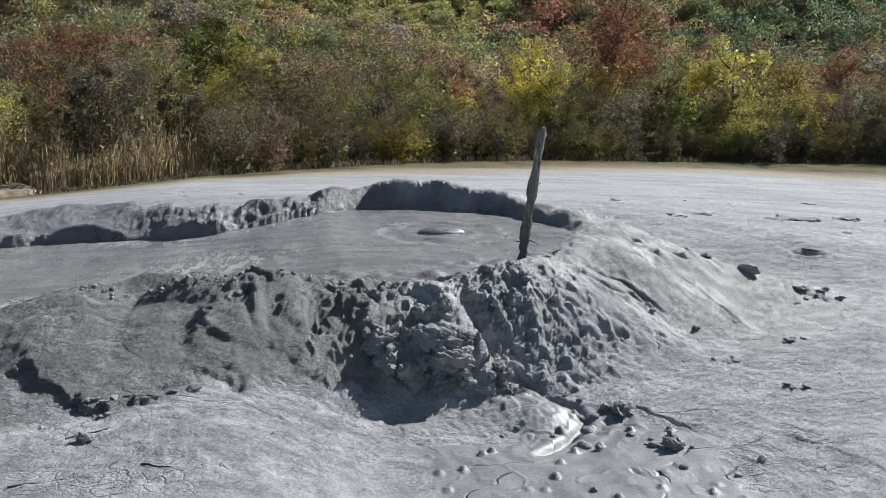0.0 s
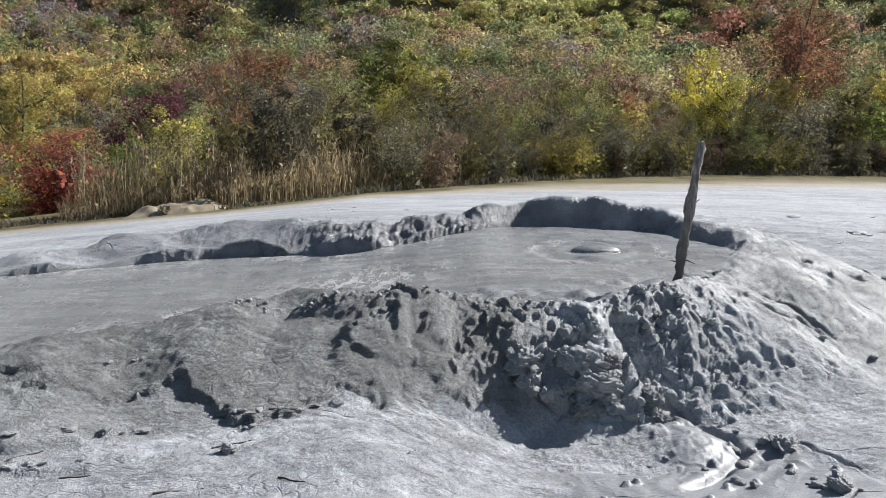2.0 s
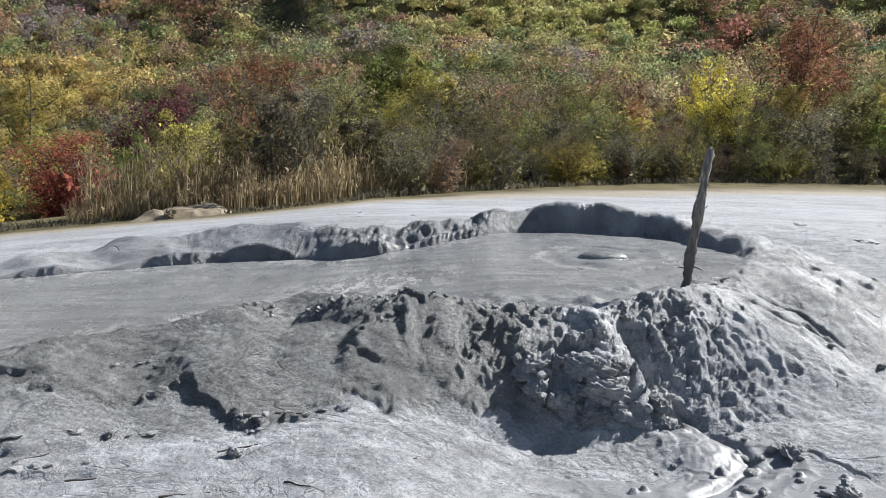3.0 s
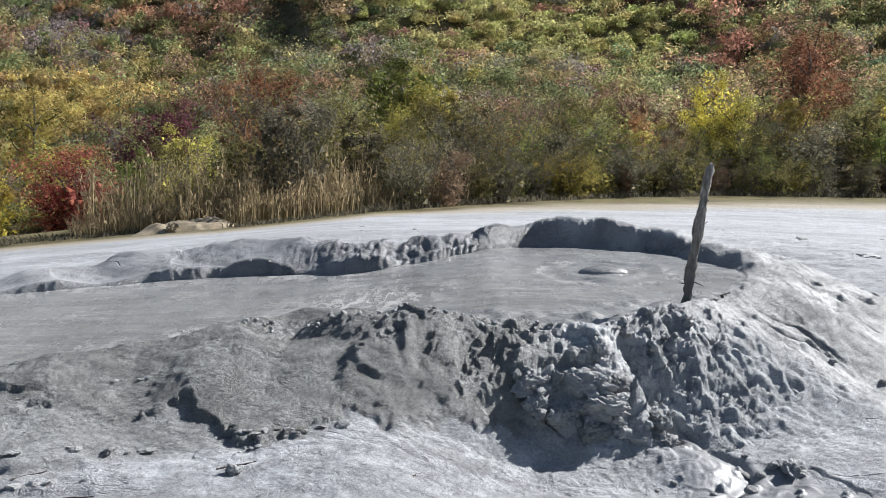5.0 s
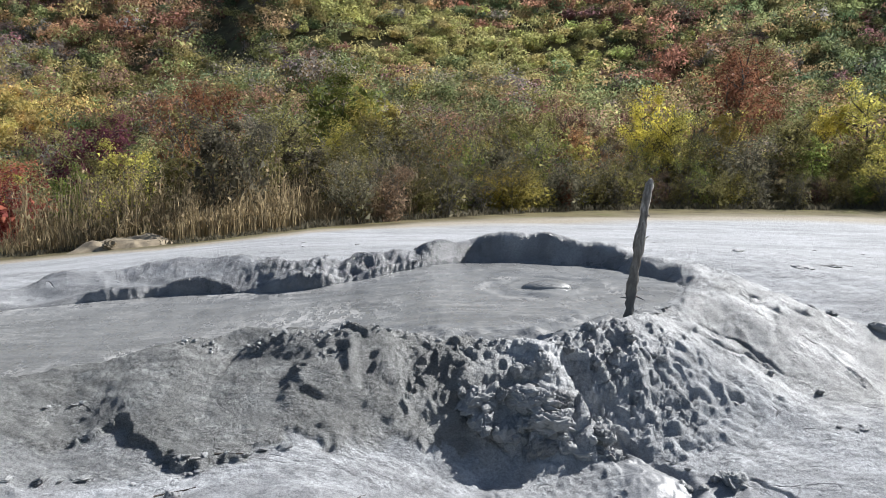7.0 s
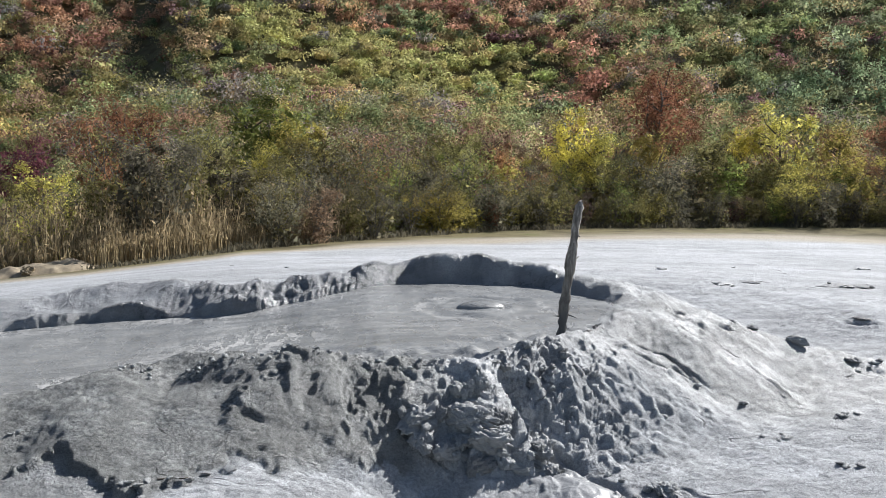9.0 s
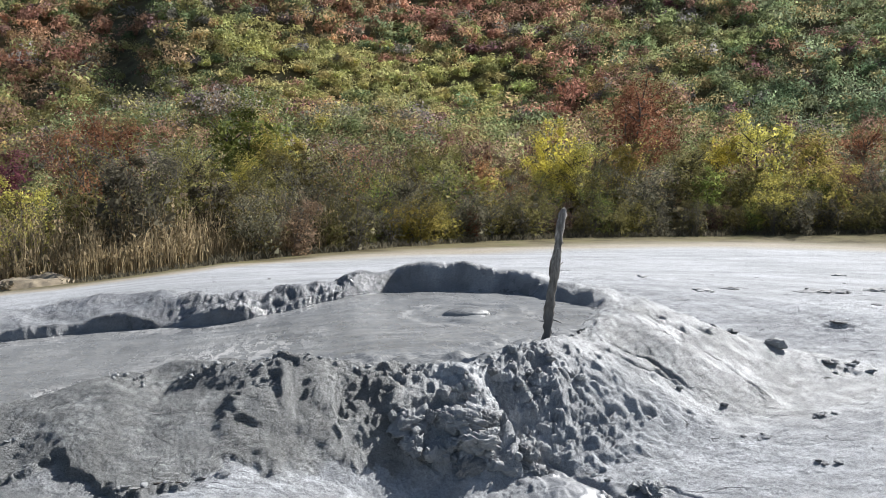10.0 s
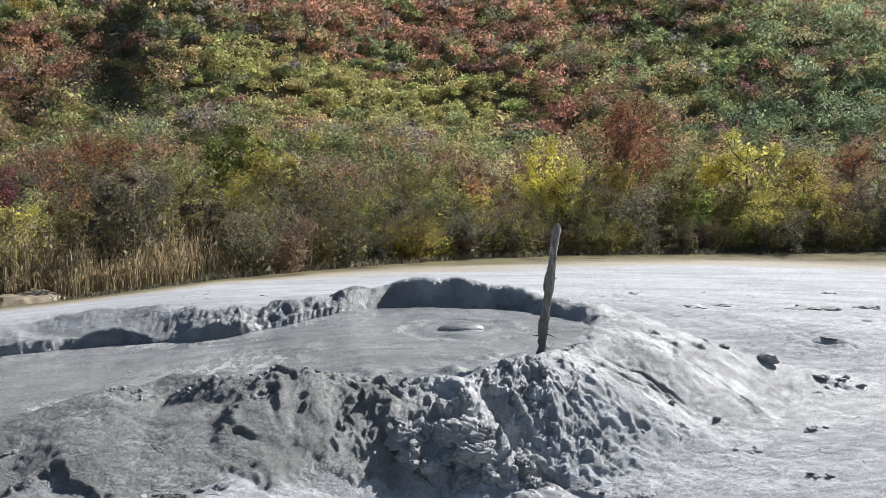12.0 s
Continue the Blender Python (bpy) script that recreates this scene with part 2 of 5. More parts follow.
MUD, LIQUID, CLOD = mud_ground_material(), liquid_mud_material(), clod_material()
POST = wood_material("weathered_wood", (0.17, 0.15, 0.125), (0.60, 0.56, 0.50), 1.0, (0.10, 0.10, 0.098))
BARK = wood_material("bark", (0.055, 0.045, 0.035), (0.14, 0.12, 0.10), 0.3)
TWIGS = wood_material("twigs", (0.08, 0.07, 0.06), (0.21, 0.19, 0.165), 0.3)
LEAVES = {
    "olive": leaf_material("olive_leaves", [(0, (0.06, 0.056, 0.018)), (0.5, (0.128, 0.122, 0.038)), (1, (0.22, 0.20, 0.055))]),
    "grey": leaf_material("greyish_leaves", [(0, (0.055, 0.053, 0.032)), (0.5, (0.108, 0.104, 0.058)), (1, (0.19, 0.175, 0.09))]),
    "green": leaf_material("green_leaves", [(0, (0.06, 0.085, 0.02)), (0.5, (0.13, 0.165, 0.035)), (1, (0.25, 0.28, 0.05))]),
    "lime": leaf_material("yellow_green_leaves", [(0, (0.10, 0.095, 0.02)), (0.5, (0.23, 0.203, 0.04)), (1, (0.36, 0.31, 0.06))]),
    "yellow": leaf_material("yellow_leaves", [(0, (0.17, 0.135, 0.02)), (0.5, (0.28, 0.225, 0.03)), (1, (0.36, 0.30, 0.04))]),
    "rust": leaf_material("rust_leaves", [(0, (0.11, 0.055, 0.024)), (0.5, (0.20, 0.102, 0.044)), (1, (0.29, 0.16, 0.065))]),
    "red": leaf_material("red_leaves", [(0, (0.13, 0.035, 0.02)), (0.5, (0.23, 0.072, 0.04)), (1, (0.30, 0.115, 0.06))]),
    "maroon": leaf_material("maroon_leaves", [(0, (0.045, 0.018, 0.02)), (0.5, (0.09, 0.032, 0.036)), (1, (0.14, 0.055, 0.05))]),
    "brown": leaf_material("brown_leaves", [(0, (0.06, 0.042, 0.025)), (0.5, (0.12, 0.083, 0.046)), (1, (0.20, 0.135, 0.07))]),
}
REED = leaf_material("reed_straw", [(0, (0.06, 0.05, 0.026)), (0.5, (0.15, 0.114, 0.057)), (1, (0.28, 0.22, 0.105))])
WOODS = leaf_material("hillside_leaves", [], "leafcolour")


# ---- number helpers ----
TABLE = np.random.RandomState(5).permutation(256)
TABLE = np.concatenate([TABLE, TABLE, TABLE])
TURNS = np.random.RandomState(6).rand(256) * 2 * np.pi
SPOTS = np.random.RandomState(7).rand(256, 3)


def knot(i, j, seed):
    return TABLE[TABLE[(i + seed * 57) & 255] + (j & 255)]


def swell(x, y, size, seed=0):
    """Smooth noise between about -0.7 and 0.7 with features of that size."""
    x, y = x / size + 31.7 * seed, y / size - 17.3 * seed
    i, j = np.floor(x).astype(int), np.floor(y).astype(int)
    u, v = x - i, y - j
    a, b = u * u * u * (u * (u * 6 - 15) + 10), v * v * v * (v * (v * 6 - 15) + 10)

    def corner(di, dj):
        turn = TURNS[knot(i + di, j + dj, seed)]
        return np.cos(turn) * (u - di) + np.sin(turn) * (v - dj)

    low = corner(0, 0) * (1 - a) + corner(1, 0) * a
    high = corner(0, 1) * (1 - a) + corner(1, 1) * a
    return low * (1 - b) + high * b


def rough(x, y, size, octaves=4, seed=0, fall=0.5):
    total, amp = 0.0, 1.0
    for n in range(octaves):
        total, amp, size = total + amp * swell(x, y, size, seed + n), amp * fall, size / 2
    return total


def cells(x, y, size, seed=0):
    """Distance to the nearest and second nearest scattered point, in cells, and a number for that point."""
    x, y = x / size, y / size
    i, j = np.floor(x).astype(int), np.floor(y).astype(int)
    near, second, which = np.full(np.shape(x), 9.0), np.full(np.shape(x), 9.0), np.zeros(np.shape(x))
    for di in (-1, 0, 1):
        for dj in (-1, 0, 1):
            k = knot(i + di, j + dj, seed)
            d = np.hypot(i + di + SPOTS[k, 0] - x, j + dj + SPOTS[k, 1] - y)
            closer = d < near
            second = np.where(closer, near, np.minimum(second, d))
            which, near = np.where(closer, SPOTS[k, 2], which), np.where(closer, d, near)
    return near, second, which


def step(a, b, v):
    v = np.clip((v - a) / (b - a), 0, 1)
    return v * v * (3 - 2 * v)


def to_line(x, y, line):
    """Distance to a line of points, and how far along it (0 to 1) the nearest place is."""
    best, along = np.full(np.shape(x), 1e9), np.zeros(np.shape(x))
    n = len(line) - 1
    for k in range(n):
        (ax, ay), (bx, by) = line[k][:2], line[k + 1][:2]
        dx, dy = bx - ax, by - ay
        u = np.clip(((x - ax) * dx + (y - ay) * dy) / (dx * dx + dy * dy), 0, 1)
        d = np.hypot(x - ax - u * dx, y - ay - u * dy)
        along, best = np.where(d < best, (k + u) / n, along), np.minimum(best, d)
    return best, along


def mound(x, y, cx, cy, rx, ry, turn=0.0):
    c, s = math.cos(radians(turn)), math.sin(radians(turn))
    u, v = ((x - cx) * c + (y - cy) * s) / rx, ((y - cy) * c - (x - cx) * s) / ry
    return np.exp(-(u * u + v * v))


# ---- the lie of the land; the pool's surface is z = 0 ----
SHORE = [(0.36, 6.75), (0.7, 6.84), (1.12, 6.8), (1.5, 6.6), (1.76, 6.2), (1.84, 5.88), (1.66, 5.48), (1.38, 5.05), (1.1, 4.82),
         (0.76, 4.5), (0.5, 4.5), (0.2, 4.55), (-0.15, 4.62), (-0.45, 4.95), (-0.75, 5.05), (-1.08, 4.87), (-1.54, 4.51), (-2.06, 4.17),
         (-3.4, 3.3), (-5.0, 2.4), (-6.5, 2.2), (-6.5, 5.4), (-4.6, 5.7), (-2.94, 6.02), (-2.41, 6.2), (-1.66, 6.46), (-1.28, 6.5), (-0.69, 6.36), (-0.37, 6.42), (-0.02, 6.58)]
# crest of the rim: place, height, distance from the shore, width of its outer slope
CREST = [(0.5, 7.1, 0.16, 0.22, 0.7), (1.0, 7.15, 0.21, 0.25, 0.7), (1.65, 6.95, 0.17, 0.25, 0.7), (2.1, 6.45, 0.11, 0.25, 1.7), (2.05, 5.6, 0.04, 0.25, 1.5),
         (1.7, 5.02, 0.0, 0.1, 0.95), (1.3, 4.8, 0.03, 0.1, 0.82), (0.76, 4.42, 0.015, 0.09, 0.38), (0.48, 4.4, 0.02, 0.12, 0.42), (0.22, 4.36, 0.02, 0.18, 0.56), (-0.15, 4.33, 0.10, 0.25, 0.68), (-0.45, 4.36, 0.045, 0.35, 0.65), (-0.8, 4.4, -0.01, 0.45, 0.8),
         (-1.5, 4.1, -0.07, 0.3, 1.0), (-2.3, 3.6, -0.1, 0.35, 1.1), (-3.6, 2.7, -0.18, 0.3, 1.0), (0.15, 6.85, 0.12, 0.2, 0.6), (-0.5, 6.7, 0.05, 0.4, 0.6),
         (-1.05, 6.85, 0.05, 0.5, 0.6), (-1.55, 6.85, 0.025, 0.5, 0.7), (-2.1, 6.65, -0.03, 0.45, 0.7), (-2.7, 6.45, -0.09, 0.35, 0.8), (-3.2, 6.3, -0.14, 0.3, 0.8), (-5.0, 6.0, -0.3, 0.25, 0.8)]


def shore(x, y):
    """Signed distance to the edge of the liquid mud, negative inside it."""
    d, _ = to_line(x, y, SHORE + SHORE[:1])
    inside = np.zeros(np.shape(x), bool)
    for (ax, ay), (bx, by) in zip(SHORE, SHORE[1:] + SHORE[:1]):
        if ay != by:
            inside ^= ((ay > y) != (by > y)) & (x < (bx - ax) * (y - ay) / (by - ay) + ax)
    return np.where(inside, -d, d)


def mud_level(x, y):
    return np.interp(x, [-6.5, -3.0, -1.2, -0.5, 0.3], [-0.32, -0.2, -0.15, -0.1, 0.0])


def plain(x, y):
    r = np.hypot(x - 1.0, y - 5.8)
    z = np.interp(r, [0, 4.5, 8.6, 20, 52, 75, 900], [-0.48, -0.45, -0.95, -2.37, -4.9, -5.6, -9.0])
    z = z + 0.2 * step(0.45, -0.4, x) * step(5.2, 3.8, y) * step(-3, 1.5, y)
    return z - 0.055 * np.maximum(0, -x - 2.5) * step(8, 20, y)


def hill(x, y):
    """The wooded slope past the plain, with a gully and a broad shoulder."""
    d = y + 0.0016 * (x - 10) ** 2 - 70
    up = 9 * np.log1p(np.exp(np.clip(d / 9, -30, 30)))
    z = 0.43 * np.minimum(up, 260)
    z = z - 3.2 * step(-12, -26, x) * step(36, 52, y)
    far = step(60, 110, y)
    z = z + far * (7 * swell(x, y, 60, 3) + 3.0 * swell(x, y, 24, 4))
    gully, _ = to_line(x, y, [(-14, 96), (-19, 112), (-20, 135), (-26, 175), (-30, 230)])
    return z - far * 2.2 * np.exp(-(gully / 4) ** 2)


def ground_height(x, y):
    x, y = np.asarray(x, float), np.asarray(y, float)
    base = plain(x, y) + hill(x, y)
    e = shore(x, y)
    weight, level, off, slope = 1e-9, 0.0, 0.0, 0.0
    for cx, cy, h, w, l in CREST:
        k = 1 / ((x - cx) ** 2 + (y - cy) ** 2 + 0.012) ** 1.7
        weight, level, off, slope = weight + k, level + k * h, off + k * w, slope + k * l
    level, off, slope = level / weight, off / weight, slope / weight
    close = step(6.0, 2.5, e)
    wob = 0.06 * swell(x, y, 0.35, 11) + 0.03 * swell(x, y, 0.15, 12)
    level = level + close * (0.025 * rough(x, y, 0.3, 3, 13))
    fall = np.clip((e + wob - off) / slope, 0, 1)
    outer = level + (base - level) * (fall * fall * (3 - 2 * fall) * 0.6 + 0.4 * fall)
    bed = mud_level(x, y) - 0.14
    lip = step(5.7, 6.1, y) * step(0.6, 0.1, x)
    over = np.clip(0.55 + 0.7 * swell(x, y, 0.45, 121), 0.15, 0.85)
    rise = np.clip((e + 0.5 * wob) / np.maximum(off, 0.05), -1, 1)
    inner = np.where(rise < 0, mud_level(x, y) - 0.02 + rise * 0.12, mud_level(x, y) - 0.02 + (level - mud_level(x, y) + 0.02) * (step(0, 0.85, rise) * (1 - lip) + lip * (over * step(0, 0.1, rise) + (1 - over) * step(0.12, 1.0, rise))))
    z = np.where(e + wob < off, np.maximum(inner, bed), outer)
    z = np.where(e > 6, base, z)
    z = z + near_relief(np.atleast_1d(x), np.atleast_1d(y), np.atleast_1d(e)).reshape(np.shape(z))
    return heaped(x, y, z)


def lumps(x, y, size, octaves, seed, fall=0.5):
    """Rounded lumps with sharp creases between them."""
    total, amp = 0.0, 1.0
    for n in range(octaves):
        total, amp, size = total + amp * (np.abs(swell(x, y, size, seed + n)) * 2.2 - 0.55), amp * fall, size * 0.5
    return total


CREST_LINE = [(-1.0, 4.46), (-0.6, 4.4), (-0.15, 4.36), (0.3, 4.38), (0.62, 4.46)]
# cracks in the flank: width, depth, points
CRACKS = [(0.013, 0.06, [(1.6, 4.9), (1.71, 4.89), (1.84, 4.9), (2.04, 4.92), (2.15, 4.86), (2.24, 4.79), (2.3, 4.73)]), (0.013, 0.055, [(1.75, 5.1), (1.86, 5.06), (2.03, 5.01), (2.11, 4.92), (2.31, 4.85), (2.4, 4.76)]),
          (0.03, 0.025, [(2.43, 5.31), (2.6, 5.39), (2.81, 5.42), (3.05, 5.55), (3.2, 5.63)]), (0.02, 0.045, [(2.72, 5.72), (2.9, 5.75), (3.05, 5.78)]), (0.014, 0.05, [(2.6, 5.2), (2.68, 5.05), (2.73, 4.96)]),
          (0.012, 0.02, [(1.95, 5.3), (2.2, 5.25), (2.4, 5.3)])]
# thin lines left by mud that ran over the flat
FLOW_LINES = [(0.010, 0.038, [(1.59, 3.79), (1.67, 3.65), (1.75, 3.47), (1.75, 3.3), (1.76, 3.17), (1.83, 3.1)]), (0.009, 0.028, [(1.75, 3.59), (1.8, 3.4), (1.89, 3.27), (1.96, 3.19), (1.98, 3.05), (2.05, 2.98), (2.14, 2.99)]),
              (0.009, 0.026, [(1.82, 3.67), (1.91, 3.58), (1.93, 3.49), (1.95, 3.38), (2.04, 3.37), (2.2, 3.22), (2.3, 2.98)]), (0.008, 0.022, [(2.16, 3.44), (2.24, 3.37), (2.3, 3.28)]), (0.008, 0.013, [(1.3, 3.1), (1.6, 2.9), (1.9, 2.75)])]
# ledges: height, points; the ground stands higher on the left-hand side of the line
LEDGES = [(0.03, [(-1.9, 3.66), (-1.74, 3.62), (-1.6, 3.66)]), (0.025, [(-1.62, 3.14), (-1.44, 3.18), (-1.3, 3.24)]), (0.02, [(-1.5, 2.98), (-1.36, 3.02), (-1.2, 3.0)]),
          (0.015, [(-0.46, 3.99), (-0.34, 3.95), (-0.2, 3.97), (-0.07, 4.01)])]
# the ragged toe of the older mud: place and height of the drop
TOE = [(-1.75, 3.58), (-1.5, 3.6), (-1.31, 3.62), (-1.18, 3.7), (-1.1, 3.76), (-1.04, 3.68), (-0.91, 3.62), (-0.82, 3.5), (-0.72, 3.48), (-0.62, 3.6), (-0.5, 3.7), (-0.4, 3.8), (-0.3, 3.78), (-0.2, 3.74), (-0.09, 3.83), (0.04, 3.89), (0.15, 3.93)]


def toe_side(x, y):
    """Signed distance behind the toe."""
    wx, wy = x + 0.06 * rough(x, y, 0.13, 4, 113, 0.62), y + 0.06 * rough(x, y, 0.13, 4, 116, 0.62)
    d, _ = to_line(wx, wy, TOE)
    return np.where(wy > np.interp(wx, *zip(*TOE)), d, -d)


# footprints and pits: place, radius, depth
PITS = [(2.38, 5.45, 0.06, 0.04), (2.6, 5.59, 0.06, 0.04), (2.3, 5.62, 0.05, 0.04), (3.6, 5.5, 0.12, 0.03), (4.5, 7.0, 0.15, 0.08),
        (-0.26, 4.2, 0.022, 0.03), (-0.38, 4.08, 0.02, 0.03), (-0.33, 4.13, 0.015, 0.02), (-0.29, 4.08, 0.014, 0.018), (1.77, 4.48, 0.045, 0.03), (2.04, 4.56, 0.04, 0.02), (1.48, 4.15, 0.025, 0.025), (0.1, 4.12, 0.03, 0.02)]


def slab(x, y, cx, cy, rx, ry, turn=0.0, edge=0.12, ragged=0.5, seed=131):
    """A patch with a ragged, steep edge: 1 inside, 0 outside, and how far in (0 at the edge, 1 at the middle)."""
    wx = x + ragged * (0.06 * swell(x, y, 0.12, seed) + 0.03 * swell(x, y, 0.045, seed + 1))
    wy = y + ragged * (0.06 * swell(x, y, 0.12, seed + 2) + 0.03 * swell(x, y, 0.045, seed + 3))
    c, k = math.cos(radians(turn)), math.sin(radians(turn))
    u, v = ((wx - cx) * c + (wy - cy) * k) / rx, ((wy - cy) * c - (wx - cx) * k) / ry
    d = np.sqrt(u * u + v * v)
    return step(1.0, 1.0 - edge, d), np.clip(1 - d, 0, 1)


# the large lumps of the heap of thrown mud: place, half-widths, turn, height of the top
HEAP = [(0.43, 4.15, 0.125, 0.09, 20, -0.155), (0.63, 4.15, 0.15, 0.08, -38, -0.155), (0.66, 4.29, 0.09, 0.07, 0, -0.095), (0.735, 4.07, 0.11, 0.08, 15, -0.245), (0.55, 4.04, 0.075, 0.06, 30, -0.29), (0.705, 4.0, 0.06, 0.045, 0, -0.36),
        (0.425, 4.05, 0.055, 0.07, 0, -0.25), (0.87, 4.03, 0.09, 0.05, -10, -0.40), (0.99, 4.09, 0.05, 0.06, 10, -0.32), (0.81, 4.17, 0.07, 0.07, 0, -0.19), (1.02, 4.03, 0.045, 0.04, 0, -0.425)]


def mass(x, y):
    """Where the heap of thrown mud lies on the front of the rim: over 0 inside it."""
    return 1 - ((x - 0.68) / 0.37) ** 2 - ((y - 4.17) / 0.22) ** 2 + 0.5 * swell(x, y, 0.2, 71) + 0.3 * swell(x, y, 0.08, 72)


def torn(x, y, size, seed):
    """Torn mud: warped folds with sharp creases, ever finer."""
    wx, wy = x + 0.55 * size * swell(x, y, 0.8 * size, seed), y + 0.55 * size * swell(x, y, 0.8 * size, seed + 1)
    return size * (0.10 * lumps(wx, wy * 1.15, size, 4, seed + 2, 0.55) + 0.46 * rough(wx, wy, 0.8 * size, 5, seed + 9, 0.6))


def ledges(x, y, z, tall, seed):
    """Breaks a slope into torn ledges with flat tops and steep fronts."""
    q = z / tall + 1.5 * rough(x, y * 1.3, 4.0 * tall, 4, seed, 0.62)
    low = np.floor(q)
    return tall * (low + step(0.0, 0.4, q - low)) - (q * tall - z)


def heaped(x, y, z):
    """Lays the heap, the ridge beside it and the gully beyond on the ground."""
    near = (np.abs(x - 0.85) < 1.0) & (np.abs(y - 4.3) < 0.75)
    if not near.any():
        return z
    shape = np.shape(z)
    z = np.array(z, float).reshape(-1)
    near = np.broadcast_to(near, shape).reshape(-1)
    px, py = np.broadcast_to(x, shape).reshape(-1)[near], np.broadcast_to(y, shape).reshape(-1)[near]
    h = z[near]
    wx = px + 0.035 * swell(px, py, 0.09, 140) + 0.018 * swell(px, py, 0.035, 141)
    wy = py + 0.035 * swell(px, py, 0.09, 142) + 0.018 * swell(px, py, 0.035, 143)
    body = h
    for cx, cy, rx, ry, turn, top in HEAP:
        c, k = math.cos(radians(turn)), math.sin(radians(turn))
        u, v = ((wx - cx) * c + (wy - cy) * k) / rx, ((wy - cy) * c - (wx - cx) * k) / ry
        d = np.sqrt(u * u + v * v)
        dome = top - 0.02 - min(rx, ry) * 1.1 * np.minimum(d, 1) ** 2.6
        body = np.where(d < 1, np.maximum(body, dome), body)
    line = [(0.75, 4.38), (0.86, 4.22), (0.95, 4.1)]
    ridge, u = to_line(px + 0.04 * swell(px, py, 0.09, 76), py, line)
    left = px < np.interp(py, [4.1, 4.22, 4.38], [0.95, 0.86, 0.75])
    crest = np.interp(u, [0, 0.4, 1.0], [-0.045, -0.16, -0.285]) + 0.03 * swell(px, py, 0.06, 75) - ridge * np.where(left, 0.8, 1.7)
    body = np.where(ridge < 0.14, np.maximum(body, crest), body)
    raised = step(0.0, 0.03, body - h)
    gully, _ = to_line(px, py, [(0.9, 4.38), (0.99, 4.22), (1.06, 4.06)])
    body = body + (raised * 0.7 + 0.12) * torn(px, py, 0.09, 150) - 0.075 * np.exp(-(gully / 0.05) ** 2)
    torn_up = np.minimum(1, 1.6 * mound(px, py, 0.95, 4.3, 0.5, 0.3)) * step(0.06, 0.16, shore(px, py)) * (1 - slick(px, py))
    body = body * (1 - 0.75 * torn_up) + 0.75 * torn_up * ledges(px, py, body, 0.06, 210)
    z[near] = body * (1 - 0.5 * torn_up) + 0.5 * torn_up * ledges(px, py, body, 0.02, 214)
    return z.reshape(shape)


def slick(x, y):
    """Fresh liquid mud that has run down beside the heap and spread on the flat."""
    d, u = to_line(x, y, [(1.02, 4.16), (1.14, 3.9), (1.26, 3.66), (1.25, 3.4), (1.05, 3.1), (1.0, 2.6), (1.2, 1.5)])
    wide = np.interp(u, [0, 0.167, 0.333, 0.5, 0.667, 0.833, 1.0], [0.06, 0.13, 0.3, 0.55, 0.8, 0.95, 1.3])
    return step(1.0, 0.75, d / wide + 0.5 * swell(x, y, 0.3, 73))


